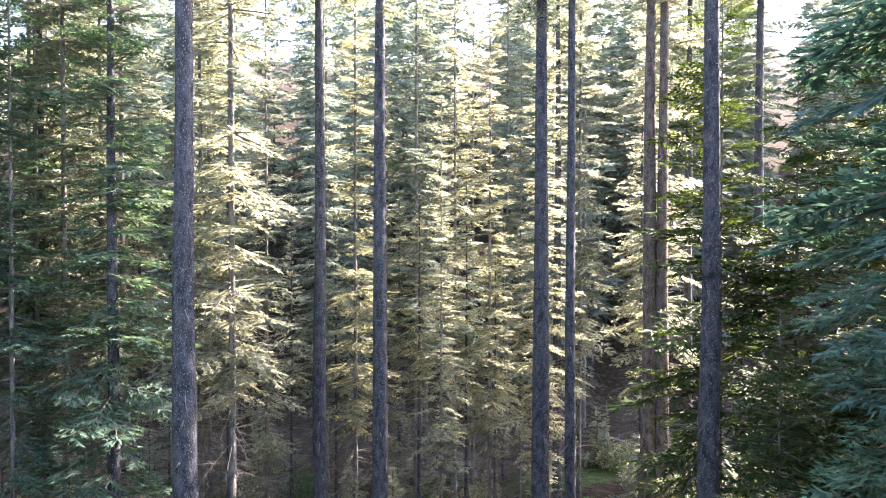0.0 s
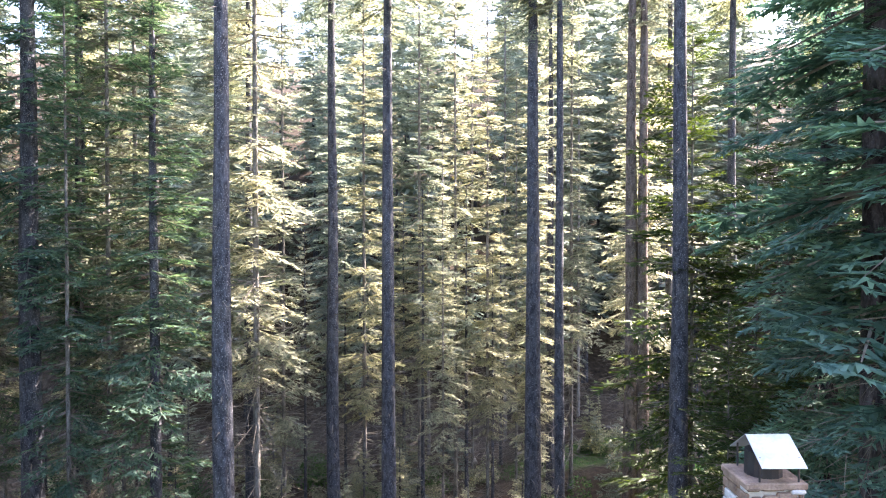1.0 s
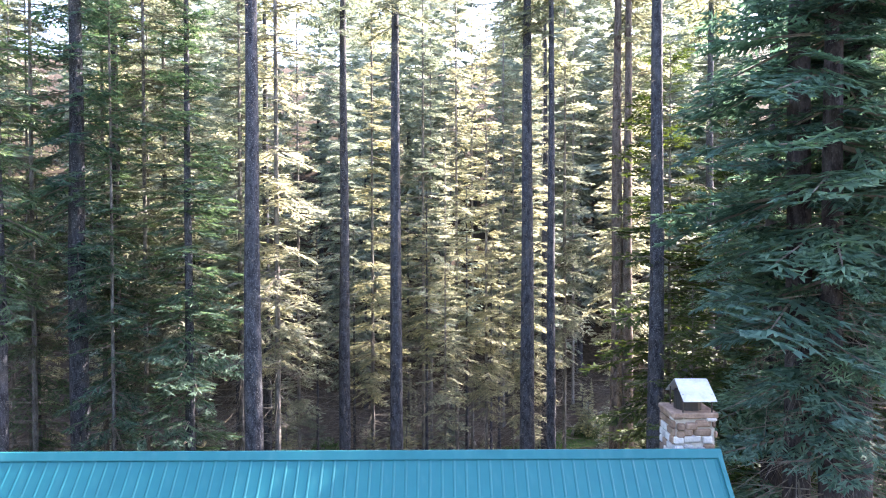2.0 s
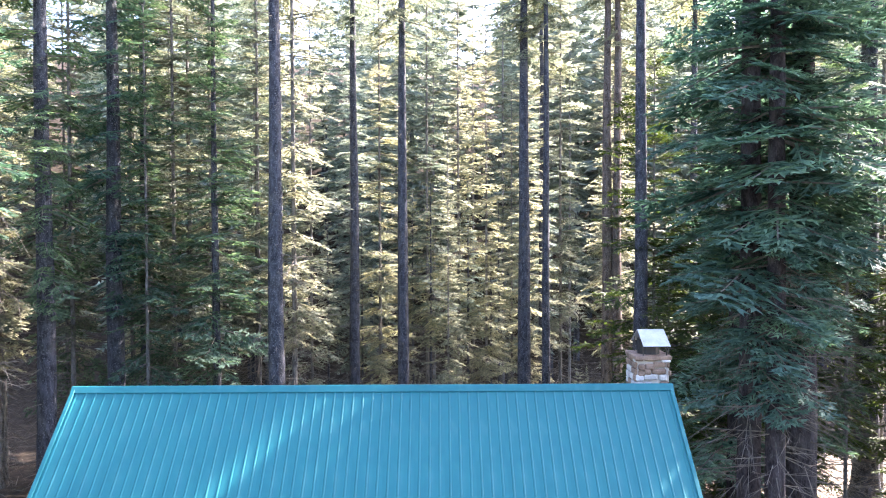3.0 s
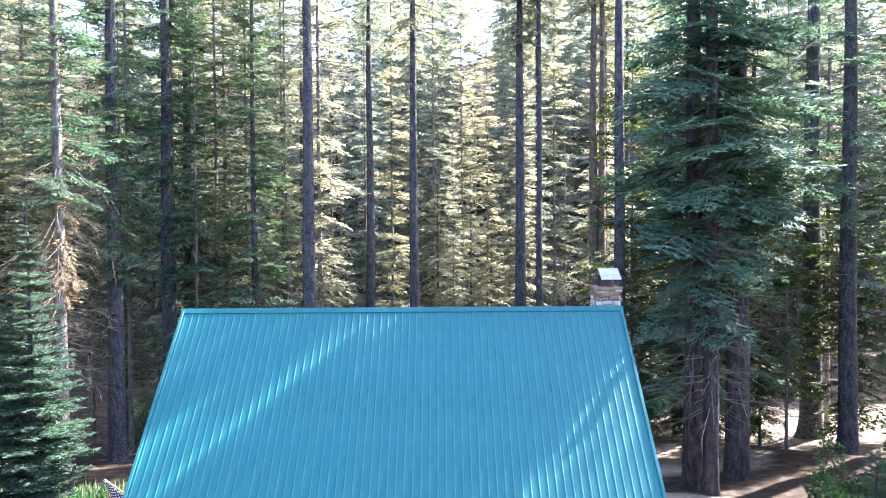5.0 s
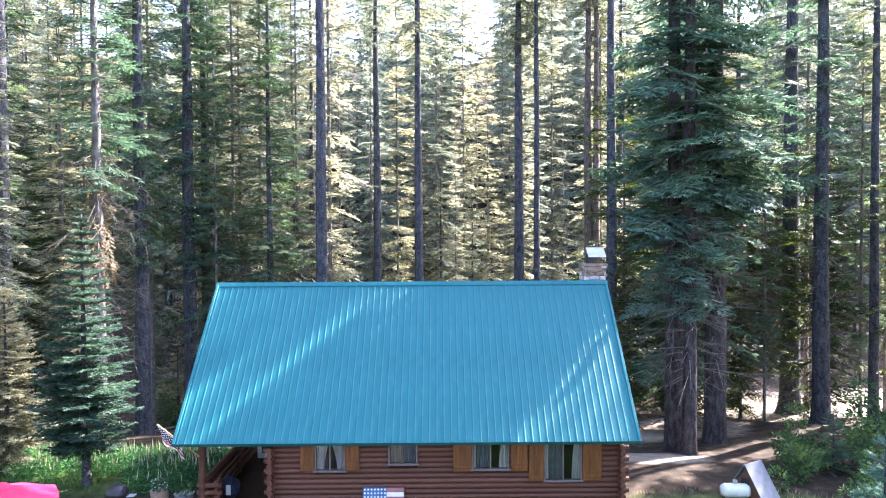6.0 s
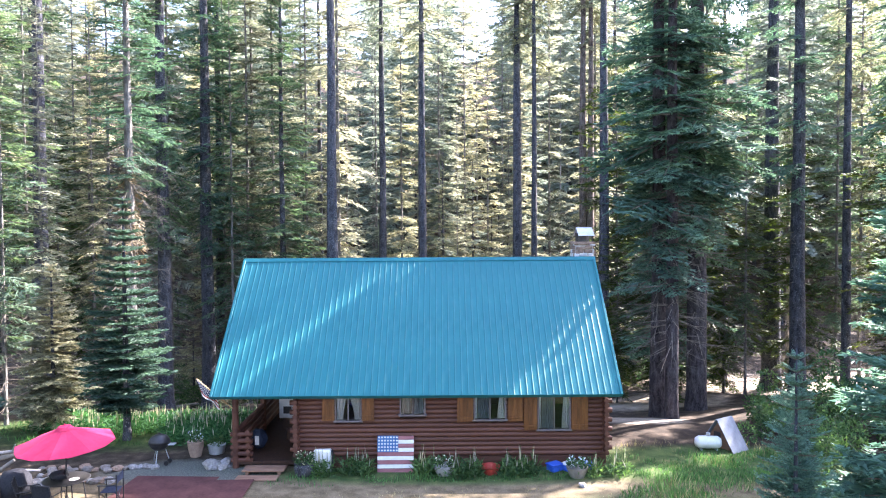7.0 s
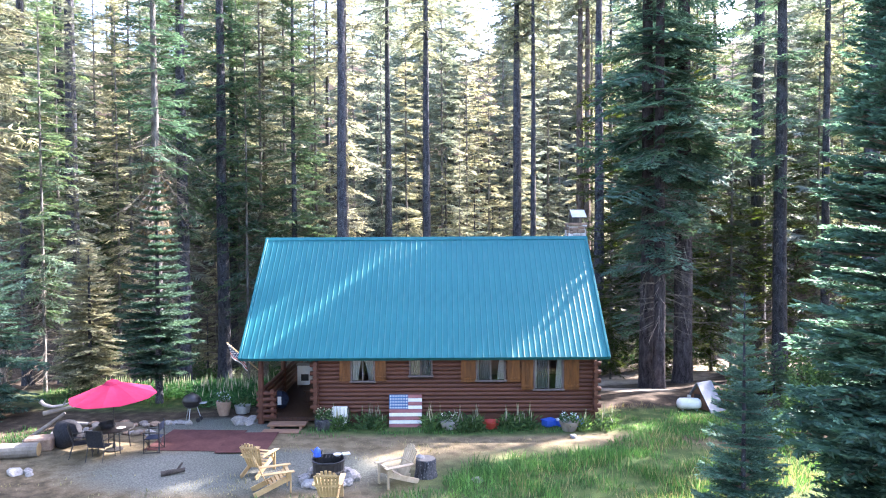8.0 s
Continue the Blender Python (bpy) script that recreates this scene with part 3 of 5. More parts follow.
# ---- the great fir group beside the cabin ----
BIG = "big fir with dark trunk and drooping blue-green boughs beside the cabin"
for i, (x, y, r, base, rad) in enumerate([(10.37, 4.92, 0.35, 6.2, 3.2), (10.64, 3.93, 0.28, 8.4, 2.9), (12.48, 6.13, 0.46, 8.4, 3.0), (12.0, 9.6, 0.36, 2.5, 3.2)]):
    shape = dict(base=base, top=38.5, radius=rad, per_whorl=5, droop=(30, -16), wide=1.25, power=0.6)
    if i == 3:
        shape["top"] = 24.0
    t = make_tree("fir_tree", BIG, "tree", 40 + i, shape["top"] - 0.5, r, dict(shape, spacing=0.74, high=16.5, jitter=0.2, ragged=0.55),
                  "near", MAT_NEEDLE_BLUE, MAT_BARK_FIR, dead=(3.0, 10.0, 90, 2.2, -0.6), group="fir group by the cabin", where=spot(x, y, 30 * i, 1.0), flare=0.25)
    q, s = crown_quads(np.random.default_rng(80 + i), detail="mid", **dict(shape, radius=2.7, spacing=0.85, low=16.5, power=0.45))
    share("upper_crown", mesh_quads("upper_crown", q, MAT_NEEDLE_BLUE), t, Matrix())

# ---- single firs that stand in the open ----
make_tree("fir_tree", "young blue-green fir with dense layered boughs", "tree", 61, 9.0, 0.13, dict(base=1.3, top=9.3, radius=1.65, spacing=0.40, per_whorl=18, droop=(25, -2), jitter=0.04, ragged=0.16, sway=0.12, wobble=3),
          "small", MAT_NEEDLE_TEAL, where=spot(-10.75, -0.4))
old_fir = make_tree("fir_tree", "old fir with pale half-dead hanging lower branches", "tree", 62, 26.0, 0.28, dict(base=11.5, top=26.4, radius=2.4, spacing=0.72, per_whorl=5, droop=(30, -10), wide=1.2),
                    "mid", MAT_NEEDLE_TEAL, MAT_BARK_PALE, dead=(4.5, 13.0, 200, 2.2, -0.9), where=spot(-13.4, 6.09))
q, _ = crown_quads(np.random.default_rng(90), base=8.0, top=12.6, radius=1.9, spacing=0.55, per_whorl=4, detail="mid", droop=(-25, -60), stems=False, wide=0.8)
share("dead_bough", mesh_quads("dead_bough", q, MAT_NEEDLE_DRY), old_fir, Matrix())
make_tree("fir_tree", "slim young fir at the meadow edge", "tree", 63, 5.75, 0.06, dict(base=0.3, top=5.75, radius=0.95, spacing=0.29, per_whorl=15, droop=(32, 2), jitter=0.05, ragged=0.2, power=0.75, sway=0.15, wobble=4),
          "small", MAT_NEEDLE_YOUNG, where=spot(6.72, -14.3))
make_tree("fir_tree", "large dense blue-green fir at the meadow edge", "tree", 64, 15.0, 0.22, dict(base=0.4, top=15.3, radius=2.75, spacing=0.36, per_whorl=20, droop=(30, 0), jitter=0.05, ragged=0.22, sway=0.12, power=0.6, wobble=3),
          "small", MAT_NEEDLE_YOUNG, where=spot(11.0, -13.4))
# sunlight on this small fir is put into its pale needle colour
make_tree("fir_tree", "small fir with boughs coloured pale yellow-green as if sunlit", "tree", 65, 6.5, 0.10, dict(base=0.5, top=6.7, radius=1.6, spacing=0.32, per_whorl=12, droop=(25, -14), jitter=0.15),
          "small", MAT_NEEDLE_SUNLIT, where=spot(-14.2, 1.0))
make_tree("fir_tree", "small fir seedling on the slope", "tree", 66, 2.3, 0.04, dict(base=0.1, top=2.35, radius=0.8, spacing=0.16, per_whorl=5, droop=(35, 0)),
          "small", MAT_NEEDLE_BLUE, where=spot(14.3, 0.4))

make_tree("fir_tree", "young blue-green fir at the yard's far edge", "tree", 67, 7.5, 0.10, dict(base=0.4, top=7.7, radius=2.0, spacing=0.40, per_whorl=9, droop=(25, -8), jitter=0.15),
          "small", MAT_NEEDLE_TEAL, where=spot(-16.2, -2.2))

# ---- forest firs: a few kinds, placed many times ----
# the palest kinds wear needles coloured as if the sun reached them
FIR_KINDS = [  # height, crown base, radius, leaf, spacing
    (43, 9.0, 2.4, MAT_NEEDLE, 0.84), (36, 6.5, 2.2, MAT_NEEDLE_SUNLIT, 0.78), (46, 11.0, 2.5, MAT_NEEDLE, 0.90),
    (40, 7.5, 2.3, MAT_NEEDLE_SUNLIT, 0.80), (14, 1.0, 2.5, MAT_NEEDLE_CEDAR, 0.42), (41, 10.0, 2.3, MAT_NEEDLE, 0.84),
    (30, 1.0, 3.0, MAT_NEEDLE_SUNLIT, 0.95), (35, 5.0, 2.4, MAT_NEEDLE_GREEN, 0.78),
]
PLACED = {}


def forest_fir(kind, x, y, turn, size):
    m = spot(x, y, turn, size)
    if kind in PLACED:
        return copy_thing(PLACED[kind], m)
    h, base, rad, leaf, sp = FIR_KINDS[kind]
    words = {MAT_NEEDLE: "green forest fir with ragged layered boughs", MAT_NEEDLE_SUNLIT: "forest fir with ragged boughs, coloured pale as if sunlit", MAT_NEEDLE_CEDAR: "dark bushy cedar with dense foliage", MAT_NEEDLE_GREEN: "dark green forest fir with layered boughs"}[leaf]
    PLACED[kind] = make_tree("fir_tree", words, "tree", 300 + kind, h, 0.0026 * h + 0.03, dict(base=base, top=h + 0.3, radius=rad, spacing=1.25 * sp, per_whorl=6, droop=(25, -18), wide=1.25, power=0.55, jitter=0.3, ragged=0.55),
                             "far" if kind == 6 else "mid", leaf, MAT_BARK_PALE, dead=(1.0, base + 4.0, 110, 2.0, -0.7), group="forest firs", where=m)
    return PLACED[kind]


SET_FIRS = [  # kind, x, y, size
    (4, 14.2, 18.5, 1.35), (4, 16.6, 16.5, 1.2), (4, 12.4, 20.5, 1.2), (1, 6.9, 27.8, 0.85), (3, 12.6, 28.0, 1.1), (1, -1.2, 35.5, 0.9), (3, 2.9, 37.5, 0.9), (1, 6.6, 34.5, 0.9), (3, 10.4, 36.5, 0.95), (1, 13.8, 34.5, 1.1), (3, -5.0, 36.5, 0.9), (1, 4.2, 41.0, 1.2), (1, 9.6, 41.5, 1.2),
    (3, 4.6, 31.5, 0.75), (1, 2.0, 28.0, 0.75), (3, -2.4, 30.5, 0.85), (3, -6.2, 21.8, 1.05), (1, -6.6, 29.0, 1.1), (5, -9.2, 26.2, 1.0),
    (3, -10.8, 22.6, 0.95), (0, -12.0, 20.5, 0.9), (2, -13.0, 25.5, 1.0), (5, 0.6, 35.0, 1.0), (2, -17.2, 20.5, 0.9), (0, -19.5, 17.0, 0.9), (4, -20.5, 13.0, 0.9),
    (1, -16.5, 4.4, 0.7), (3, -20.0, 4.0, 1.0), (0, -22.0, 7.5, 1.05), (5, -20.8, 1.0, 0.95), (1, -17.8, 11.5, 0.8),
    # firs from x 28.5 to 35.5 stand out of view, added as sun blockers
    (0, 18.5, 21.0, 1.0), (5, 22.8, 18.5, 1.0), (0, 25.0, 14.5, 0.8), (2, 28.5, 8.6, 0.85), (0, 31.5, 13.5, 0.9), (2, 35.5, 10.0, 0.9), (4, 23.0, 4.0, 0.8),
    (4, 16.6, 13.2, 0.8), (4, 10.2, 11.5, 0.55), (4, 21.0, 14.0, 0.85), (4, 13.0, 11.6, 0.7), (4, 22.6, 7.4, 0.9),
    (2, -17.0, 27.0, 1.0), (2, -10.5, 31.0, 1.0), (7, -12.2, 17.6, 0.8), (7, -18.5, 12.6, 0.9), (7, -16.8, 2.2, 0.8), (7, -19.6, 8.6, 1.0), (7, 17.2, 11.8, 0.8), (7, 23.0, 13.4, 1.0), (7, 27.0, 17.0, 1.0), (7, -14.2, 22.6, 1.15), (7, -18.4, 22.2, 1.1), (2, -6.0, 44.0, 1.05), (0, 1.0, 47.0, 1.1), (2, 7.5, 51.0, 1.0), (0, -13.0, 40.0, 1.0), (2, -20.0, 37.0, 1.0), (2, 14.0, 52.0, 0.9),
]
for i, (k, x, y, s) in enumerate(SET_FIRS):
    forest_fir(k, x, y, 61 * i, s)

FRNG = np.random.default_rng(5)
taken = [(t[0], t[1]) for t in TALL] + [(x, y) for _, x, y, _ in SET_FIRS] + THIN


def free_spot(x, y, gap):
    return all((x - a) ** 2 + (y - b) ** 2 > gap * gap for a, b in taken)


made = 0
for _ in range(4000):
    if made >= 38:
        break
    x, y = FRNG.uniform(-46, 46), FRNG.uniform(22, 33) if made < 12 else FRNG.uniform(33, 58)
    if abs(x) > 12 + 0.62 * (y + 10) or (made < 12 and -8 < x < 38) or not free_spot(x, y, 3.0):
        continue
    taken.append((x, y))
    forest_fir(int(FRNG.choice([0, 1, 2, 3, 5])) if y < 33 else 6, x, y, FRNG.uniform(0, 360), FRNG.uniform(0.8, 1.15) * (1.0 if y < 33 else 0.36))
    made += 1

# ---- woods that close the clearing at the sides and behind ----
far_rng = np.random.default_rng(9)
FAR_CROWNS = [crown_quads(far_rng, base=b, top=h, radius=r, spacing=1.15, per_whorl=4, detail="far", stems=False, wide=1.5, power=0.5)[0] for h, b, r in ((38, 4, 3.6), (42, 6, 3.8), (34, 3, 3.5))]
crowns, trunks = [], []


def far_tree(x, y):
    taken.append((x, y))
    q = FAR_CROWNS[int(far_rng.integers(3))]
    a, s = far_rng.uniform(0, 6.28), far_rng.uniform(0.95, 1.4)
    m = s * np.array([[math.cos(a), -math.sin(a), 0], [math.sin(a), math.cos(a), 0], [0, 0, 1]])
    o = np.array((x, y, gz(x, y) - 0.3))
    crowns.append(q @ m.T + o)
    w = 0.26 * s
    for c, d in ((w, 0), (0, w)):
        trunks.append(np.array([[(-c, -d, 0), (c, d, 0), (0.3 * c, 0.3 * d, 14 * s), (-0.3 * c, -0.3 * d, 14 * s)]]) + o)


count = 0
for _ in range(6000):          # the slope across the valley
    if count >= 195:
        break
    y = 56 + 55 * far_rng.uniform(0, 1) ** 1.6
    x = far_rng.uniform(-1, 1) * (14 + 0.72 * (y + 20))
    if abs(x + 0.47 * (y + 28)) < 4.5 or abs(x - 0.45 * (y + 17)) < 2.4:      # two gaps in the far woods, open to the sky
        continue
    if free_spot(x, y, 2.8):
        far_tree(x, y)
        count += 1
count = 0
for _ in range(6000):          # both sides and behind
    if count >= 60:
        break
    x, y = far_rng.uniform(-70, 70), far_rng.uniform(-62, 60)
    if (x > 26 and -8 < y < 75) or (y > -36 and abs(x) < 30 + 0.55 * max(y, 0)) or abs(x) > 34 + 0.6 * max(y, 0) and y > 10 or not free_spot(x, y, 4.0):
        continue
    far_tree(x, y)
    count += 1
far_woods = thing("far_woods", Matrix(), "dense conifer woods on the surrounding slopes", "woods", kind="stuff")
# far foliage is painted pale to stand for haze and sun glow
tagged(share("foliage", mesh_quads("foliage", np.concatenate(crowns), MAT_NEEDLE_SUNLIT), far_woods, Matrix()), kind="stuff")
tagged(share("trunks", mesh_quads("trunks", np.concatenate(trunks), MAT_BARK), far_woods, Matrix()), kind="stuff")


# ---- the log cabin ----
RIDGE_Z, EAVE_Z, EAVE_Y, HALF = 6.56, 2.44, 4.1, 6.45
WALL_Y, WALL_X0, WALL_X1 = 3.6, -3.85, 6.05
cabin = thing("log_cabin", Matrix(), "red-brown log cabin with a steep teal metal roof", "cabin")
SLOPE = math.hypot(EAVE_Y, RIDGE_Z - EAVE_Z)
PITCH = math.degrees(math.atan2(RIDGE_Z - EAVE_Z, EAVE_Y))


def rib_panel(width, length, ribs):
    """Ribbed sheet along +y (down the slope), in the plane z = 0, ribs proud."""
    bm = bmesh.new()
    prof = []
    step = width / ribs
    for i in range(ribs):
        x = i * step
        prof += [(x, 0.0), (x + step * 0.37, 0.001), (x + step * 0.46, 0.0105), (x + step * 0.54, 0.0105), (x + step * 0.63, 0.001)]
    prof.append((width, 0.0))
    rows = [[bm.verts.new((x, y, z)) for x, z in prof] for y in (0, length)]
    low = [[bm.verts.new((x, y, z - 0.004)) for x, z in prof] for y in (0, length)]
    for i in range(len(prof) - 1):
        bm.faces.new((rows[0][i], rows[0][i + 1], rows[1][i + 1], rows[1][i]))
        bm.faces.new((low[0][i + 1], low[0][i], low[1][i], low[1][i + 1]))
        bm.faces.new((rows[1][i], rows[1][i + 1], low[1][i + 1], low[1][i]))
    bmesh.ops.recalc_face_normals(bm, faces=bm.faces)
    return bm


N_PANEL = 21
PW = 2 * HALF / N_PANEL
for side in (-1, 1):
    deck = part("roof", box(-HALF + 0.02, HALF - 0.02, 0.0, SLOPE - 0.03, -0.09, -0.012), MAT_DARKWOOD, cabin, "teal ribbed metal roof slope")
    if side < 0:
        deck.matrix_basis = pose(0, 0, RIDGE_Z) @ pose(0, 0, 0, 0, 0, 180) @ pose(0, 0, 0, -PITCH)
    else:
        deck.matrix_basis = pose(0, 0, RIDGE_Z) @ pose(0, 0, 0, -PITCH)
    panel_me = None
    for i in range(N_PANEL):
        at = pose(-HALF + i * PW, 0, 0)
        if panel_me is None:
            p = part("roof_panel", rib_panel(PW, SLOPE, 3), MAT_ROOF, deck)
            p.matrix_basis, panel_me = at, p.data
        else:
            share("roof_panel", panel_me, deck, at)
    part("rake_trim", box(-HALF - 0.03, -HALF + 0.05, 0, SLOPE + 0.01, -0.12, 0.034, 0.006), MAT_ROOF, deck)
    part("rake_trim", box(HALF - 0.05, HALF + 0.03, 0, SLOPE + 0.01, -0.12, 0.034, 0.006), MAT_ROOF, deck)
    part("fascia", box(-HALF, HALF, SLOPE - 0.028, SLOPE - 0.004, -0.16, -0.013), MAT_ROOF, deck)
cap = bmesh.new()
prof = [(-0.12, -0.088), (-0.115, -0.078), (-0.02, 0.036), (0.02, 0.036), (0.115, -0.078), (0.12, -0.088)]
ends = [[cap.verts.new((x, y, RIDGE_Z + z)) for y, z in prof] for x in (-HALF - 0.04, HALF + 0.04)]
for i in range(5):
    cap.faces.new((ends[0][i], ends[1][i], ends[1][i + 1], ends[0][i + 1]))
cap.faces.new(ends[0])
cap.faces.new(ends[1][::-1])
part("ridge_cap", cap, MAT_ROOF, cabin, "folded teal ridge cap")

# walls: backing with openings, rounded logs in front
WINDOWS = [  # x0, x1, sill, kind of curtain, shutters
    (-2.57, -1.81, 1.56, "parted", ((-3.02, -2.63), (-1.75, -1.36)), 1.55),
    (-0.50, 0.23, 1.74, "tan", (), 1.7),
    (1.86, 2.81, 1.57, "drawn", ((1.28, 1.80), (2.90, 3.38)), 1.50),
    (3.90, 4.86, 1.24, "drawn", ((3.41, 3.84), (4.93, 5.46)), 1.22),
]
WIN_TOP, LOG_H, LOG_R = 2.34, 0.150, 0.089
wall_front = part("wall", box(WALL_X0, WALL_X1, -WALL_Y + 0.06, -WALL_Y + 0.16, 0.0, 1.2), MAT_DARKWOOD, cabin, "front wall of stacked red-brown logs")
back = bmesh.new()
edges = [WALL_X0] + [v for w in WINDOWS for v in (w[0], w[1])] + [WALL_X1]
for a, b in zip(edges[0::2], edges[1::2]):
    add_box(back, a, b, -WALL_Y + 0.06, -WALL_Y + 0.16, 1.202, 2.75)
for x0, x1, sill, *_ in WINDOWS:
    add_box(back, x0 + 0.001, x1 - 0.001, -WALL_Y + 0.06, -WALL_Y + 0.16, 1.202, sill)
    add_box(back, x0 + 0.001, x1 - 0.001, -WALL_Y + 0.06, -WALL_Y + 0.16, WIN_TOP, 2.75)
part("wall_core", back, MAT_DARKWOOD, wall_front)


def log_mesh():
    """Log of unit length along x, lightly uneven."""
    bm = bmesh.new()
    rings = []
    for k, x in enumerate((0.0, 0.012, 0.25, 0.5, 0.75, 0.988, 1.0)):
        r = LOG_R * (0.9 if k in (0, 6) else 1 + 0.02 * math.sin(k * 2.1))
        rings.append([bm.verts.new((x, r * 0.82 * math.cos(2 * math.pi * i / 10), r * 0.93 * math.sin(2 * math.pi * i / 10))) for i in range(10)])
    for a, b in zip(rings, rings[1:]):
        for i in range(10):
            f = bm.faces.new((a[i], a[(i + 1) % 10], b[(i + 1) % 10], b[i]))
            f.smooth = True
    for ring in (rings[0][::-1], rings[-1]):
        f = bm.faces.new(ring)
        f.material_index = 1
    bmesh.ops.recalc_face_normals(bm, faces=bm.faces)
    me = bpy.data.meshes.new("log")
    bm.to_mesh(me)
    bm.free()
    me.materials.append(MAT_LOG)
    me.materials.append(MAT_LOG_END)
    return me


LOG = log_mesh()
z = 0.46
row = 0
while z < 2.6:
    x0 = WALL_X0 - (0.22 if row % 2 else 0.10)
    cuts = sorted((w[0] - 0.05, w[1] + 0.05) for w in WINDOWS if z + 0.07 > w[2] - 0.06 and z - 0.07 < WIN_TOP + 0.05)
    spans, a = [], x0
    for c0, c1 in cuts:
        spans.append((a, c0))
        a = c1
    spans.append((a, WALL_X1 + (0.20 if row % 2 else 0.06)))
    for a, b in spans:
        share("log", LOG, wall_front, pose(a, -WALL_Y, z) @ Matrix.Diagonal((b - a, 1, 1, 1)))
    z += LOG_H
    row += 1
part("skirting", box(WALL_X0, WALL_X1, -WALL_Y - 0.03, -WALL_Y + 0.058, -0.1, 0.37, 0.008), MAT_LOG, wall_front, "red-brown skirting boards above the ground")
# crossing log ends at both corners
CROSS = rod((0, -0.42, 0), (0, 0.5, 0), 0.080, 0.076, 10)
cross_me = None
for x, count in ((WALL_X0 + 0.02, 12), (WALL_X1 - 0.05, 12)):
    for k in range(count):
        m = pose(x, -WALL_Y + 0.02, 0.55 + k * LOG_H, 0, 0, 0)
        if cross_me is None:
            o = part("log_end", CROSS, MAT_LOG, wall_front)
            o.matrix_basis, cross_me = m, o.data
        else:
            share("log_end", cross_me, wall_front, m)
# gable ends and back, closing the house
for x, nm in ((WALL_X0, "wall"), (WALL_X1 - 0.15, "wall")):
    bm = bmesh.new()
    pts = [(-WALL_Y + 0.165, -1.6), (WALL_Y, -1.6), (WALL_Y, 2.72), (0, 6.3), (-WALL_Y + 0.165, 2.72)]
    f0 = [bm.verts.new((x, a, b)) for a, b in pts]
    f1 = [bm.verts.new((x + 0.15, a, b)) for a, b in pts]
    bm.faces.new(f0[::-1])
    bm.faces.new(f1)
    for i in range(5):
        bm.faces.new((f0[i], f0[(i + 1) % 5], f1[(i + 1) % 5], f1[i]))
    bmesh.ops.recalc_face_normals(bm, faces=bm.faces)
    w = part("wall", bm, MAT_LOG, cabin, "gable wall of stacked red-brown logs")
    for k in range(17):
        zz = 0.46 + k * LOG_H
        share("log", LOG, w, pose(x + (-0.01 if x < 0 else 0.16), -WALL_Y + 0.3, zz, 0, 0, 90) @ Matrix.Diagonal((2 * WALL_Y - 0.3, 1, 1, 1)))
part("wall", box(WALL_X0 + 0.152, WALL_X1 - 0.152, WALL_Y - 0.15, WALL_Y, -1.6, 2.7), MAT_LOG, cabin, "rear wall of red-brown logs")
part("cabin_floor", box(WALL_X0 + 0.152, WALL_X1 - 0.152, -WALL_Y + 0.162, WALL_Y - 0.152, 0.1, 0.25), MAT_DARKWOOD, cabin)
part("cabin_ceiling", box(WALL_X0 + 0.152, WALL_X1 - 0.152, -WALL_Y + 0.162, WALL_Y - 0.152, 2.52, 2.6), MAT_DARKWOOD, cabin)


def pleats(x0, x1, z0, z1, y, waves):
    bm = bmesh.new()
    n = waves * 6
    top, low = [], []
    for i in range(n + 1):
        u = i / n
        d = 0.016 * math.sin(u * waves * 2 * math.pi)
        top.append(bm.verts.new((x0 + (x1 - x0) * u, y + d, z1)))
        low.append(bm.verts.new((x0 + (x1 - x0) * u, y + d * 1.4, z0)))
    for i in range(n):
        bm.faces.new((low[i], low[i + 1], top[i + 1], top[i]))
    bmesh.ops.solidify(bm, geom=bm.faces[:], thickness=0.006)
    return bm


def drape(edge, low_end, top_end, z0, z1, y, waves):
    """Curtain hung from the top and swept to one edge."""
    bm = bmesh.new()
    n, rows = waves * 6, 6
    grid = []
    for j in range(rows + 1):
        v = j / rows
        end = low_end + (top_end - low_end) * v ** 1.7
        grid.append([bm.verts.new((edge + (end - edge) * i / n, y + 0.014 * math.sin(i / n * waves * 2 * math.pi), z0 + (z1 - z0) * v)) for i in range(n + 1)])
    for j in range(rows):
        for i in range(n):
            bm.faces.new((grid[j][i], grid[j][i + 1], grid[j + 1][i + 1], grid[j + 1][i]))
    bmesh.ops.solidify(bm, geom=bm.faces[:], thickness=0.006)
    return bm


def shutter(x0, x1, z0, z1):
    s = part("shutter", box(x0, x1, -WALL_Y - 0.135, -WALL_Y - 0.10, z0, z1, 0.006), MAT_SHUTTER, cabin, "orange varnished board shutter")
    n = 3
    for i in range(n):
        a = x0 + (x1 - x0) * i / n
        part("board", box(a + 0.006, a + (x1 - x0) / n - 0.006, -WALL_Y - 0.15, -WALL_Y - 0.136, z0 + 0.01, z1 - 0.01, 0.004), MAT_SHUTTER, s)
    for zz in (z0 + 0.1, z1 - 0.16):
        part("batten", box(x0 + 0.02, x1 - 0.02, -WALL_Y - 0.172, -WALL_Y - 0.151, zz, zz + 0.075, 0.005), MAT_SHUTTER, s)


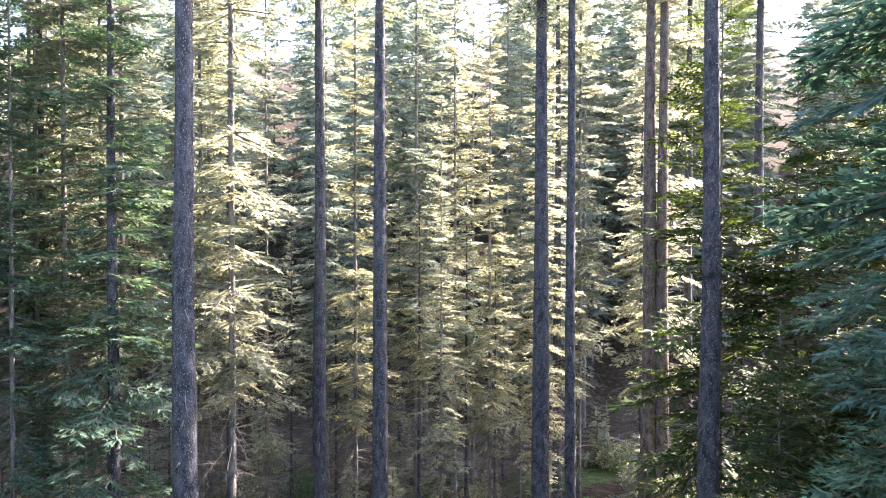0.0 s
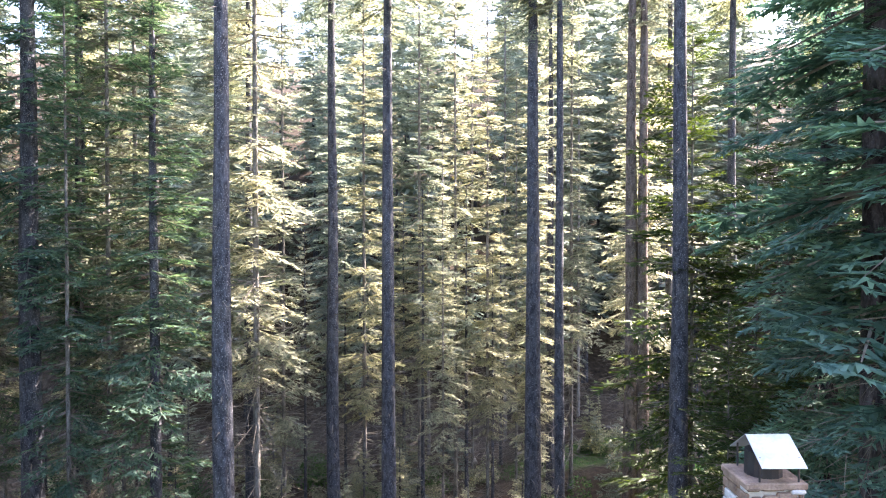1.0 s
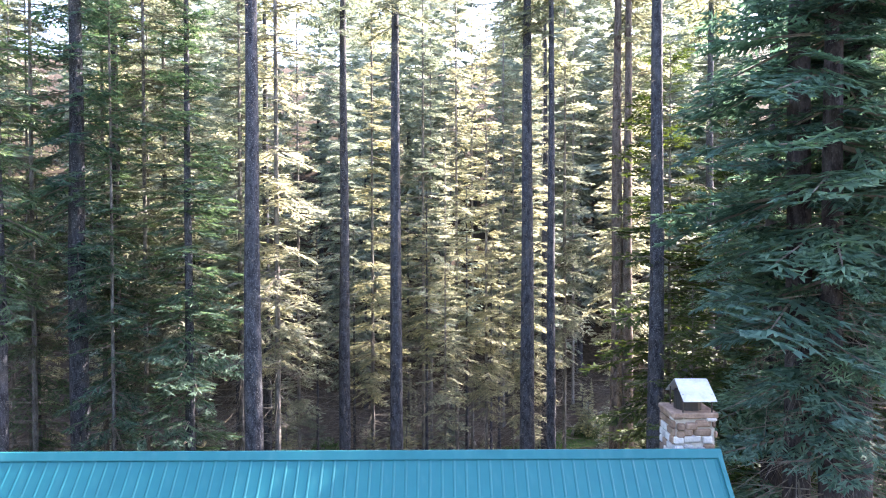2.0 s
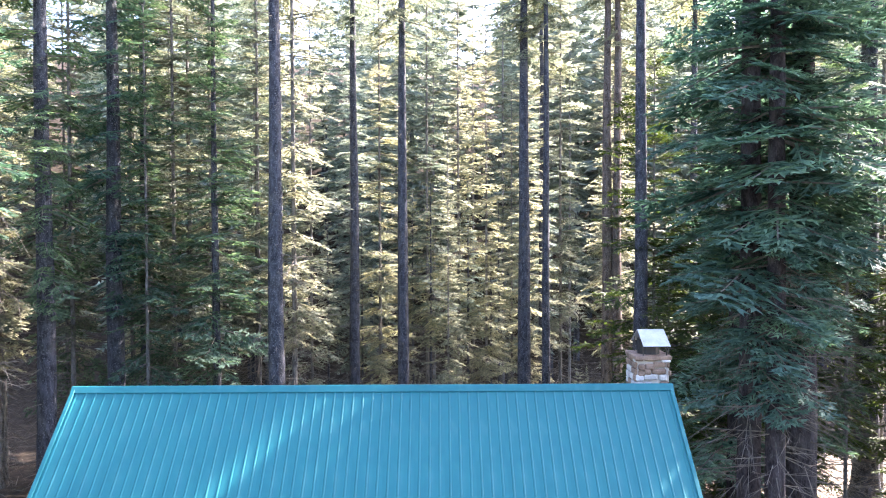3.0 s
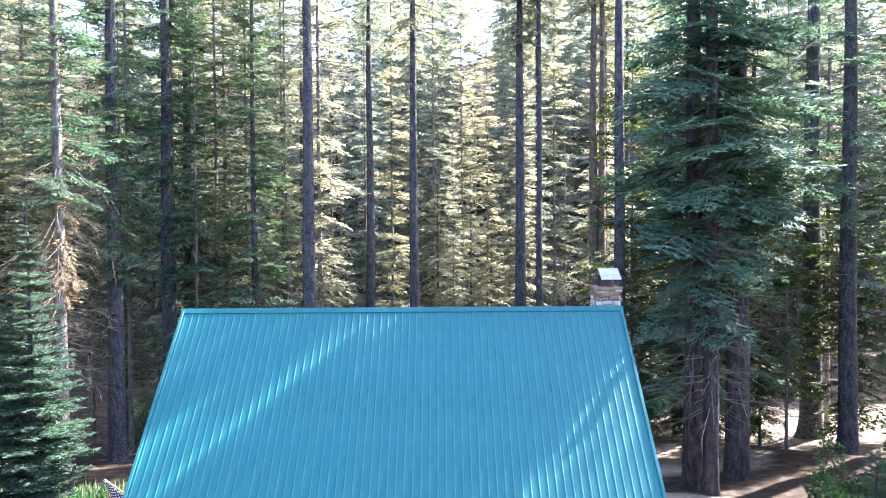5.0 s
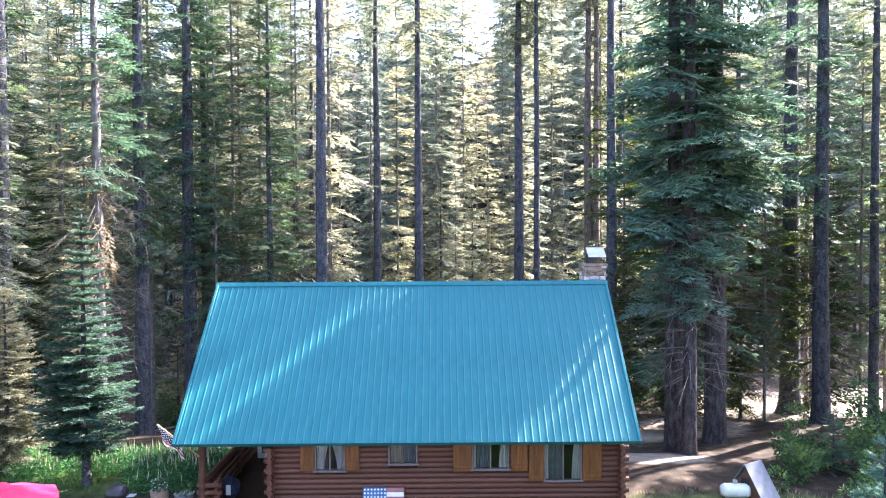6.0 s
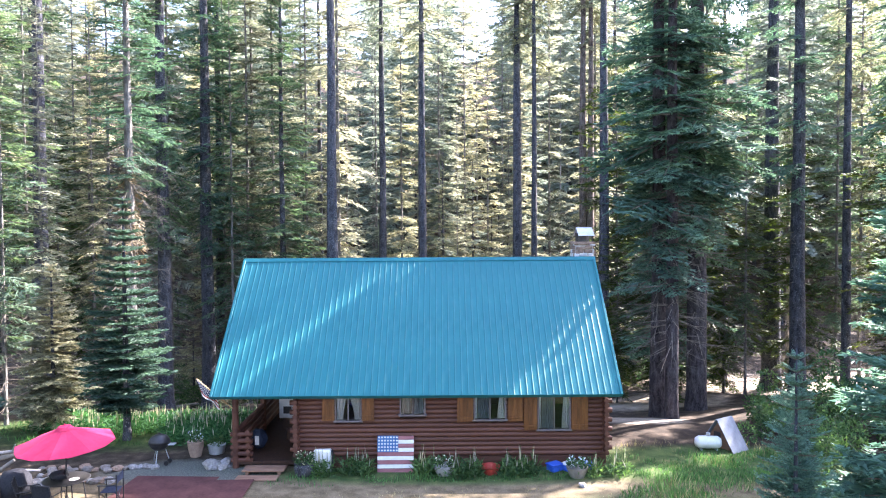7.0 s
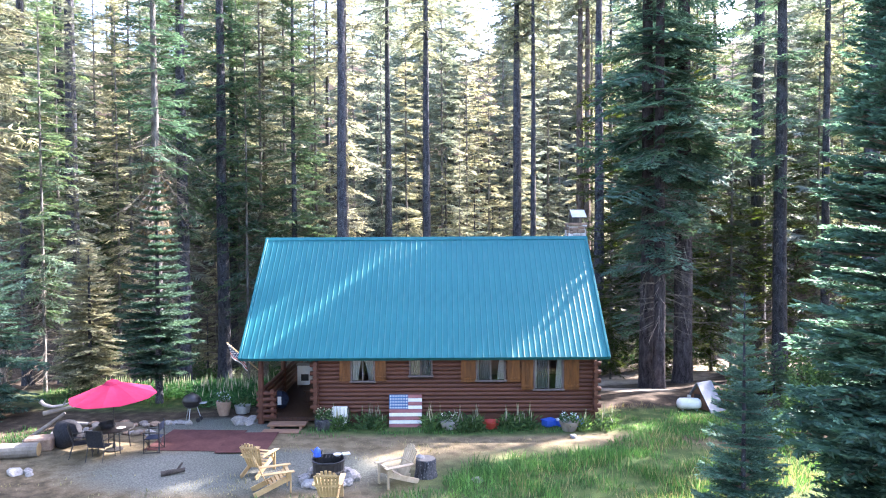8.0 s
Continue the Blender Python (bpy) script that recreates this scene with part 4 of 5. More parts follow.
for x0, x1, sill, cloth, shut, shut_z in WINDOWS:
    y = -WALL_Y
    w = part("window", box(x0 - 0.05, x0, y - 0.12, y + 0.06, sill - 0.05, WIN_TOP + 0.05, 0.004), MAT_FRAME, cabin, "small cabin window with painted frame and curtains")
    part("frame", box(x1, x1 + 0.05, y - 0.12, y + 0.06, sill - 0.05, WIN_TOP + 0.05, 0.004), MAT_FRAME, w)
    part("frame", box(x0, x1, y - 0.12, y + 0.06, WIN_TOP, WIN_TOP + 0.05, 0.004), MAT_FRAME, w)
    part("sill", box(x0 - 0.09, x1 + 0.09, y - 0.16, y + 0.05, sill - 0.055, sill - 0.002, 0.006), MAT_FRAME, w)
    mid = (x0 + x1) / 2
    part("mullion", box(mid - 0.02, mid + 0.02, y - 0.115, y - 0.08, sill, WIN_TOP, 0.003), MAT_FRAME, w)
    for a, b in ((x0, mid - 0.021), (mid + 0.021, x1)):
        g = part("pane", box(a, b, y - 0.098, y - 0.094, sill, WIN_TOP), MAT_GLASS, w)
        g.visible_shadow = False
    width = x1 - x0
    cy = y - 0.072
    if cloth == "tan":
        part("curtain", pleats(x0 + 0.02, mid - 0.03, sill + 0.02, WIN_TOP, cy, 4), MAT_CURTAIN_TAN, w, "tan pleated curtain")
        part("curtain", pleats(mid + 0.03, x1 - 0.02, sill + 0.02, WIN_TOP, cy, 4), MAT_NET, w, "grey net curtain")
    elif cloth == "parted":
        part("curtain", drape(x0 + 0.01, x0 + 0.22, mid - 0.03, sill + 0.02, WIN_TOP, cy, 4), MAT_CURTAIN, w, "white curtain swept aside")
        part("curtain", drape(x1 - 0.01, x1 - 0.18, mid + 0.03, sill + 0.02, WIN_TOP, cy, 4), MAT_CURTAIN, w, "white curtain swept aside")
    else:
        part("curtain", pleats(x0 + 0.01, x0 + 0.07, sill + 0.02, WIN_TOP, cy, 2), MAT_CURTAIN, w, "white curtain tied aside")
        part("curtain", drape(x1 - 0.01, x1 - 0.24, x1 - 0.16, sill + 0.02, WIN_TOP, cy, 3), MAT_CURTAIN, w, "white curtain swept aside")
        part("net", pleats(x0 + 0.09, mid - 0.03, sill + 0.03, WIN_TOP, cy, 5), MAT_NET, w, "grey net half drawn")
    for a, b in shut:
        shutter(a, b, shut_z, WIN_TOP + 0.03)

# porch at the open end
porch = part("porch_deck", box(-5.95, WALL_X0 - 0.02, -3.55, 3.55, 0.10, 0.22, 0.01), MAT_DARKWOOD, cabin, "dark plank porch floor")
for x, y in ((-5.85, -3.5), (-5.85, 0.0), (-5.85, 3.45), (-4.25, 3.45)):
    part("porch_post", rod((x, y, min(0.0, gz(x, y) - 0.1)), (x, y, 2.62 if abs(y) > 1 else 5.6), 0.11, 0.10, 12), MAT_LOG, cabin, "round log porch post")
part("porch_beam", rod((-6.2, -3.5, 2.5), (WALL_X0, -3.5, 2.5), 0.11, 0.11, 12), MAT_LOG, cabin)
part("porch_beam", rod((-5.85, -3.6, 2.68), (-5.85, 3.6, 2.68), 0.10, 0.10, 12), MAT_LOG, cabin)
part("porch_beam", rod((-6.2, 3.5, 2.5), (WALL_X0, 3.5, 2.5), 0.11, 0.11, 12), MAT_LOG, cabin)
rail = part("porch_rail", rod((-5.85, -3.3, 1.15), (-5.85, 3.4, 1.15), 0.08, 0.08, 10), MAT_LOG, cabin, "railing of stacked logs with gaps")
for k in range(4):
    part("rail_log", rod((-5.85, -3.35, 0.32 + 0.21 * k), (-5.85, 3.4, 0.32 + 0.21 * k), 0.075, 0.075, 10), MAT_LOG, rail)
for k in range(5):
    part("rail_log", rod((-6.0, -3.5, 0.24 + 0.21 * k), (-5.30, -3.5, 0.24 + 0.21 * k), 0.078, 0.074, 10), MAT_LOG, rail)
    part("rail_block", rod((-5.42, -3.68, 0.345 + 0.21 * k), (-5.42, -3.32, 0.345 + 0.21 * k), 0.07, 0.07, 10), MAT_LOG, rail)
rear_rail = part("porch_rail", rod((-5.8, 3.45, 1.15), (-3.9, 3.45, 1.15), 0.07, 0.07, 10), MAT_LOG, cabin, "lattice railing of crossed poles")
for k in range(6):
    part("rail_pole", rod((-5.75 + 0.3 * k, 3.45, 0.22), (-5.75 + 0.3 * (k + 1) - 0.02, 3.45, 1.12), 0.035, 0.03, 8), MAT_LOG, rear_rail)
door = part("door", box(WALL_X0 - 0.07, WALL_X0 - 0.115, -1.4, -0.5, 0.23, 2.2, 0.004), MAT_DARKWOOD, cabin, "dark wooden cabin door")
part("door_handle", rod((WALL_X0 - 0.19, -1.3, 1.15), (WALL_X0 - 0.116, -1.3, 1.15), 0.02, 0.02, 8), MAT_GALV, door)

# chimney with its folded metal cap
chimney = part("chimney", box(5.83, 6.55, 0.42, 1.12, 4.9, 7.02), MAT_MORTAR, cabin, "stone chimney with pale stains")
crng = random.Random(4)
zc = 5.9
while zc < 6.98:
    h = crng.uniform(0.13, 0.2)
    h = min(h, 7.06 - zc)
    for axis in range(2):
        a, end = (5.81, 6.57) if axis == 0 else (0.40, 1.14)
        while a < end - 0.05:
            w = min(crng.uniform(0.16, 0.34), end - a)
            mat = MAT_STONE_WHITE if crng.random() < (0.85 if zc < 6.62 else 0.3) else MAT_STONE_BROWN
            if axis == 0:
                part("stone", box(a + 0.008, a + w - 0.008, 0.37 - crng.uniform(0, 0.03), 0.44, zc + 0.006, zc + h - 0.006, 0.026, pose(0, 0, 0, 0, crng.uniform(-0.35, 0.35), 0)), mat, chimney)
            else:
                part("stone", box(5.78, 5.85, a + 0.008, a + w - 0.008, zc + 0.008, zc + h - 0.008, 0.014), mat, chimney)
            a += w
    zc += h
part("stone_slab", box(5.77, 6.60, 0.35, 1.18, 7.03, 7.13, 0.02), MAT_STONE_BROWN, chimney)
cowl = part("chimney_cap", bmesh.new(), MAT_GALV, cabin, "folded galvanised chimney cap on dark legs")
part("cap_sheet", box(-0.30, 0.30, -0.58, 0.0, 0, 0.012, 0.002, pose(6.23, 0.74, 7.66, 32)), MAT_GALV, cowl)
part("cap_sheet", box(-0.30, 0.30, 0.0, 0.58, 0, 0.012, 0.002, pose(6.23, 0.752, 7.66, -32)), MAT_GALV, cowl)
for x in (5.97, 6.49):
    for y in (0.4, 1.08):
        part("cap_leg", rod((x, y, 7.12), (x, y, 7.46), 0.014, 0.014, 6), MAT_BLACK, cowl)
# flue made extra wide so its black also stands for shade inside the cap
part("flue", rod((6.18, 0.75, 7.05), (6.18, 0.75, 7.46), 0.25, 0.24, 14), MAT_BLACK, cowl, "black flue pipe, widened as the dark under the cap")


# ---- flags ----
def star_field(nx, ny, w, h, r):
    bm = bmesh.new()
    for j in range(ny):
        for i in range(nx):
            cx, cz = w * (i + 0.5) / nx, h * (j + 0.5) / ny
            bmesh.ops.create_circle(bm, cap_ends=True, segments=5, radius=r, matrix=pose(cx, 0, cz, 90))
    bmesh.ops.solidify(bm, geom=bm.faces[:], thickness=0.004)
    return bm


pallet = thing("pallet_flag", pose(-1.25, -4.02, -0.02, -13.5), "weathered wooden pallet painted as a striped flag against the wall", "flag")
for k in range(9):
    z0 = 0.125 * k
    mat = MAT_FLAGRED if k % 2 == 0 else MAT_WHITE
    part("board", box(0, 1.15, -0.012, 0.012, z0 + 0.004, z0 + 0.121, 0.004), mat, pallet)
for x in (0.06, 0.58, 1.09):
    part("batten", box(x - 0.04, x + 0.04, 0.013, 0.05, 0.0, 1.125, 0.004), MAT_GREYWOOD, pallet)
canton = part("canton", box(-0.005, 0.66, -0.022, -0.0125, 0.625, 1.128, 0.003), MAT_FLAGBLUE, pallet, "blue painted star field")
stars = part("stars", star_field(7, 5, 0.66, 0.5, 0.030), MAT_WHITE, canton)
stars.matrix_basis = pose(0, -0.026, 0.626)
tagged(stars, kind="stuff")

house_flag = thing("house_flag", Matrix(), "cloth flag on a slanting pole at the porch corner", "flag")
part("pole", rod((-5.9, -3.62, 1.95), (-6.85, -4.15, 3.02), 0.016, 0.013, 8), MAT_PALEWOOD, house_flag)
A, B = Vector((-6.85, -4.15, 3.02)), Vector((-6.32, -3.86, 2.42))


def flag_cloth(u0, u1, v0, v1, off=0.0):
    """Hanging cloth between fractions along the pole (u) and down the drop (v)."""
    bm = bmesh.new()
    n, k = 8, 5
    g = []
    for i in range(n + 1):
        u = u0 + (u1 - u0) * i / n
        row = []
        for j in range(k + 1):
            v = v0 + (v1 - v0) * j / k
            p = A.lerp(B, u) + Vector((0.16 * v, -0.06, -0.46 * v))
            p.y += 0.07 * math.sin(u * 9 + v * 3) * (0.3 + v) + off
            row.append(bm.verts.new(p))
        g.append(row)
    for i in range(n):
        for j in range(k):
            bm.faces.new((g[i][j], g[i + 1][j], g[i + 1][j + 1], g[i][j + 1]))
    bmesh.ops.solidify(bm, geom=bm.faces[:], thickness=0.004)
    return bm


for s in range(7):
    part("stripe", flag_cloth(0, 1, s / 7, (s + 1) / 7), MAT_RED if s % 2 else MAT_WHITE, house_flag)
fc = part("star_cloth", flag_cloth(0.0, 0.80, 0.0, 0.64, -0.012), MAT_DARKBLUE, house_flag, "dark blue star corner")
bm = bmesh.new()
for i in range(7):
    for j in range(5):
        u, v = 0.07 + 0.11 * i, 0.06 + 0.125 * j
        p = A.lerp(B, u) + Vector((0.16 * v, -0.06, -0.46 * v))
        p.y += 0.07 * math.sin(u * 9 + v * 3) * (0.3 + v) - 0.022
        bmesh.ops.create_circle(bm, cap_ends=True, segments=5, radius=0.016, matrix=Matrix.Translation(p) @ pose(0, 0, 0, 90))
tagged(part("stars", bm, MAT_WHITE, fc), kind="stuff")


# ---- wooden garden chairs round the fire pit ----
def garden_chair(where, mat, label):
    c = thing("garden_chair", where, label, "chair", "chairs round the fire pit")
    for x in (-0.27, 0.27):
        part("front_leg", box(x - 0.045, x + 0.045, -0.42, -0.385, 0, 0.56, 0.005), mat, c)
        part("stringer", box(-0.018, 0.018, -0.44, 0.58, -0.07, 0.07, 0.005, pose(x * 0.88, 0, 0.24, -21)), mat, c)
        part("arm", box(x * 1.13 - 0.07, x * 1.13 + 0.07, -0.50, 0.34, 0.561, 0.585, 0.006), mat, c)
        part("arm_brace", box(x - 0.018, x + 0.018, -0.383, -0.29, 0.38, 0.56, 0.004), mat, c)
    for k in range(6):
        y = -0.42 + 0.092 * k
        part("seat_slat", box(-0.27, 0.27, y, y + 0.078, 0, 0.02, 0.004, pose(0, 0, 0.415 - 0.032 * k, -16)), mat, c)
    for k in range(7):
        x = (k - 3) * 0.078
        h = 0.86 - 0.018 * (k - 3) ** 2
        part("back_slat", box(-0.033, 0.033, 0, 0.02, 0, h, 0.004, pose(x * 0.86, 0.16, 0.22, -24, 0, 0) @ pose(0, 0, 0, 0, (k - 3) * 2.4)), mat, c)
    part("back_rail", box(-0.31, 0.31, 0.315, 0.335, 0.52, 0.60, 0.004), mat, c)
    part("back_rail", box(-0.27, 0.27, 0.485, 0.505, 0.83, 0.89, 0.004), mat, c)
    return c


first = garden_chair(pose(-4.62, -8.55, 0, 0, 0, 163), MAT_PALEWOOD, "yellow pine slatted garden chair with wide arms")
copy_thing(first, pose(-3.85, -9.95, 0, 0, 0, 112))
copy_thing(first, pose(-2.25, -10.75, 0, 0, 0, 181))
garden_chair(pose(-0.62, -9.45, 0, 0, 0, -58), MAT_TANWOOD, "weathered pale slatted garden chair beside a stump")

# ---- fire pit ----
pit = thing("fire_pit", pose(-2.52, -9.15, 0), "black steel fire drum ringed by pale rocks", "fire pit")
part("drum", lathe([(0.40, 0.0), (0.43, 0.03), (0.43, 0.28), (0.445, 0.30), (0.43, 0.32), (0.44, 0.55), (0.47, 0.57), (0.47, 0.60), (0.42, 0.60), (0.40, 0.35), (0.02, 0.33)], 24), MAT_BLACK, pit)
bm = bmesh.new()
for k in range(9):
    add_rod(bm, (-0.40 + 0.10 * k, 0.02, 0.605), (-0.40 + 0.10 * k, 0.40, 0.605), 0.007, 0.007, 6)
part("grate", bm, MAT_CHAR, pit)
srng = random.Random(8)
ROCKS = [part("rock_shape", lump(1.0, 2.0 + k, 0.72), MAT_STONE) for k in range(5)]
ROCK_MESH = [o.data for o in ROCKS]
BROWN_MESH = [part("rock_shape", lump(1.0, 12.0 + k, 0.72), MAT_STONE_BROWN if k % 2 else MAT_STONE_GREY) for k in range(5)]
for o in BROWN_MESH:
    ROCKS.append(o)
BROWN_MESH = [o.data for o in BROWN_MESH]
for o in ROCKS:
    bpy.data.objects.remove(o)


def rock(x, y, s, label, group, mat_i, parent=None):
    o = new("rock", ROCK_MESH[mat_i % 5])
    z = 0 if parent else gz(x, y)
    o.matrix_basis = pose(x, y, z + 0.30 * s, srng.uniform(-15, 15), srng.uniform(-15, 15), srng.uniform(0, 360)) @ Matrix.Diagonal((s, s * srng.uniform(0.75, 1.1), s * srng.uniform(0.7, 1.0), 1))
    if parent:
        o.parent = parent
        return o
    return tagged(o, label, "rock", group)


for k in range(13):
    a = 2 * math.pi * k / 13 + srng.uniform(-0.1, 0.1)
    rock(0.66 * math.cos(a), 0.64 * math.sin(a), srng.uniform(0.15, 0.24), "", "", k, pit)
pot = thing("enamel_pot", pose(-2.86, -9.0, 0.61), "blue enamel coffee pot on the fire pit", "pot")
part("body", lathe([(0.10, 0), (0.115, 0.02), (0.10, 0.14), (0.07, 0.21), (0.075, 0.215), (0.03, 0.25), (0.012, 0.27)], 16), MAT_BLUE, pot)
part("spout", rod((-0.09, 0, 0.10), (-0.17, 0, 0.20), 0.022, 0.014, 8), MAT_BLUE, pot)
part("handle", rod((0.10, 0, 0.06), (0.15, 0, 0.18), 0.012, 0.012, 8), MAT_BLACK, pot)
dish = thing("white_dish", pose(-2.30, -8.95, 0.61), "two white enamel dishes on the fire pit", "dish")
part("bowl", lathe([(0.06, 0), (0.11, 0.05), (0.115, 0.055), (0.10, 0.05), (0.02, 0.03)], 18), MAT_WHITE, dish)
o = part("tray", box(-0.11, 0.11, -0.08, 0.08, 0, 0.045, 0.012), MAT_WHITE, dish)
o.matrix_basis = pose(0.22, 0.12, 0.0, 0, 0, 20)

stump = thing("stump", pose(0.16, -8.85, 0), "grey sawn tree stump used as a side table", "stump")
part("stem", lathe([(0.34, -0.05), (0.32, 0.05), (0.29, 0.2), (0.285, 0.47), (0.27, 0.49)], 18), MAT_BARK, stump)
part("cut_face", lathe([(0.268, 0.491), (0.262, 0.5), (0.01, 0.502)], 18), MAT_GREYWOOD, stump)
rock(0.0, -8.85, 0.12, "pale flat rock lying on a stump", "", 3).location.z = 0.53
rock(1.6, -9.35, 0.17, "pale pointed rock in the grass", "yard rocks", 1)
rock(4.95, -5.4, 0.13, "pale rock in the grass", "yard rocks", 2)
rock(-11.2, -8.55, 0.16, "small pale rock on the gravel", "yard rocks", 0)
rock(-11.5, -8.65, 0.20, "small pale rock on the gravel", "yard rocks", 4)
rock(-11.05, -8.75, 0.13, "small pale rock on the gravel", "yard rocks", 2)

for k in range(13):
    rock(-11.7 + 0.2 * k + srng.uniform(-0.05, 0.05), -4.3 - 0.05 * k + srng.uniform(-0.15, 0.15), srng.uniform(0.11, 0.19), "rounded stone in a low row at the yard edge", "stone row", k).data = (BROWN_MESH if k % 3 else ROCK_MESH)[k % 5]
for k in range(6):
    rock(-6.35 + srng.uniform(-0.25, 0.25), -3.55 + srng.uniform(-0.25, 0.35), srng.uniform(0.16, 0.30), "grey stone piled beside the porch", "porch stones", k)
for k in range(5):
    rock(-9.1 + 0.17 * k, -3.5 - 0.04 * abs(k - 2), srng.uniform(0.12, 0.16), "pale paving stone under the grill", "grill stones", k)

charred = thing("charred_log", pose(-7.0, -8.7, 0.06, 0, 0, 25), "charred log lying on the gravel", "log")
part("stem", rod((-0.32, 0, 0.02), (0.32, 0.03, 0.05), 0.08, 0.06, 9), MAT_CHAR, charred)
part("stub", rod((0.1, 0, 0.05), (0.26, 0.12, 0.22), 0.04, 0.025, 8), MAT_CHAR, charred)

# ---- umbrella, table and patio chairs ----
umbrella = thing("patio_umbrella", pose(-9.72, -6.45, 0, 0, 0, 0), "pink patio umbrella open over a table", "umbrella")
part("base", lathe([(0.26, 0), (0.26, 0.05), (0.06, 0.09), (0.03, 0.25), (0.01, 0.26)], 18), MAT_BLACK, umbrella)
part("pole", rod((0, 0, 0.2), (0, 0, 1.75), 0.02, 0.02, 10), MAT_BLACK, umbrella)
tilt = pose(0, 0, 1.74, 3, -1.5, 11)
bm = bmesh.new()
N = 8
R = 1.30
apex = bm.verts.new((0, 0, 0.47))
rings = []
for rr, zz in ((0.12, 0.43), (0.5, 0.29), (1.0, 0.11), (R, 0.0)):
    ring = []
    for i in range(N * 2):
        a = 2 * math.pi * i / (N * 2)
        sag = 1.0 if i % 2 == 0 else 0.955
        ring.append(bm.verts.new((rr * sag * math.cos(a), rr * sag * math.sin(a), zz - (0.0 if i % 2 == 0 else 0.03 * rr))))
    rings.append(ring)
for i in range(N * 2):
    bm.faces.new((apex, rings[0][i], rings[0][(i + 1) % 16]))
for a, b in zip(rings, rings[1:]):
    for i in range(16):
        bm.faces.new((a[i], b[i], b[(i + 1) % 16], a[(i + 1) % 16]))
bmesh.ops.recalc_face_normals(bm, faces=bm.faces)
bmesh.ops.solidify(bm, geom=bm.faces[:], thickness=0.006)
canopy = part("canopy", bm, MAT_UMBRELLA, umbrella)
canopy.matrix_basis = tilt
top = part("vent", lathe([(0.24, 0.40), (0.16, 0.475), (0.03, 0.51), (0.012, 0.55)], 16), MAT_UMBRELLA, canopy)
for i in range(8):
    a = 2 * math.pi * i / 8
    part("rib", rod((0, 0, 0.43), (R * math.cos(a), R * math.sin(a), -0.016), 0.008, 0.008, 6), MAT_BLACK, canopy)

table = thing("patio_table", pose(-9.72, -6.45, 0), "round dark patio table under the umbrella", "table")
part("tabletop", lathe([(0.05, 0.70), (0.60, 0.70), (0.62, 0.715), (0.60, 0.73), (0.05, 0.73)], 28), MAT_BLACK, table)
for i in range(4):
    a = math.pi / 4 + i * math.pi / 2
    part("leg", rod((0.5 * math.cos(a), 0.5 * math.sin(a), 0), (0.42 * math.cos(a), 0.42 * math.sin(a), 0.70), 0.018, 0.018, 8), MAT_BLACK, table)
plate = thing("plate", pose(-9.45, -6.55, 0.732), "white plate on the patio table", "plate")
part("dish", lathe([(0.08, 0), (0.13, 0.015), (0.135, 0.02), (0.02, 0.012)], 16), MAT_WHITE, plate)
bag = tagged(part("cloth_bundle", lump(0.24, 5.0, 0.5), MAT_BLACKCLOTH), "dark cloth bundle lying on the patio table", "cloth")
bag.matrix_basis = pose(-9.95, -6.4, 0.82)


def patio_chair(where):
    c = thing("patio_chair", where, "dark metal patio chair with mesh seat", "chair", "chairs round the patio table")
    part("seat", box(-0.25, 0.25, -0.24, 0.24, 0.41, 0.43, 0.008), MAT_BLACKCLOTH, c)
    part("backrest", box(-0.25, 0.25, -0.008, 0.008, 0, 0.5, 0.006, pose(0, 0.25, 0.45, -12)), MAT_BLACKCLOTH, c)
    for x in (-0.27, 0.27):
        part("leg", rod((x, -0.30, 0), (x, -0.24, 0.64), 0.014, 0.014, 8), MAT_BLACK, c)
        part("leg", rod((x, 0.36, 0), (x, 0.22, 0.44), 0.014, 0.014, 8), MAT_BLACK, c)
        part("back_post", rod((x, 0.22, 0.44), (x, 0.37, 0.96), 0.014, 0.014, 8), MAT_BLACK, c)
        part("arm", rod((x, -0.24, 0.64), (x, 0.28, 0.66), 0.017, 0.017, 8), MAT_BLACK, c)
    part("top_rail", rod((-0.27, 0.37, 0.96), (0.27, 0.37, 0.96), 0.014, 0.014, 8), MAT_BLACK, c)
    return c


pc = patio_chair(pose(-10.45, -7.0, 0, 0, 0, 115))
copy_thing(pc, pose(-9.72, -7.30, 0, 0, 0, 172))
director = thing("folding_chair", pose(-8.42, -6.55, 0, 0, 0, -84), "dark folding chair with navy cloth seat", "chair", "chairs round the patio table")
part("seat", box(-0.25, 0.25, -0.22, 0.22, 0.44, 0.46, 0.006), MAT_DARKBLUE, director)
part("back_cloth", box(-0.27, 0.27, 0.225, 0.24, 0.68, 0.90, 0.005), MAT_DARKBLUE, director)
for x in (-0.27, 0.27):
    part("back_post", rod((x, 0.23, 0.0), (x, 0.23, 0.95), 0.018, 0.018, 8), MAT_BLACK, director)
    part("front_post", rod((x, -0.23, 0.0), (x, -0.23, 0.64), 0.018, 0.018, 8), MAT_BLACK, director)
    part("arm", box(x - 0.03, x + 0.03, -0.27, 0.22, 0.641, 0.665, 0.005), MAT_BLACK, director)
    part("foot_rail", rod((x, -0.26, 0.03), (x, 0.26, 0.03), 0.016, 0.016, 8), MAT_BLACK, director)
for y in (-0.2, 0.2):
    part("cross_brace", rod((-0.26, y, 0.06), (0.26, y, 0.43), 0.013, 0.013, 6), MAT_BLACK, director)
    part("cross_brace", rod((0.26, y * 0.9, 0.06), (-0.26, y * 0.9, 0.43), 0.013, 0.013, 6), MAT_BLACK, director)

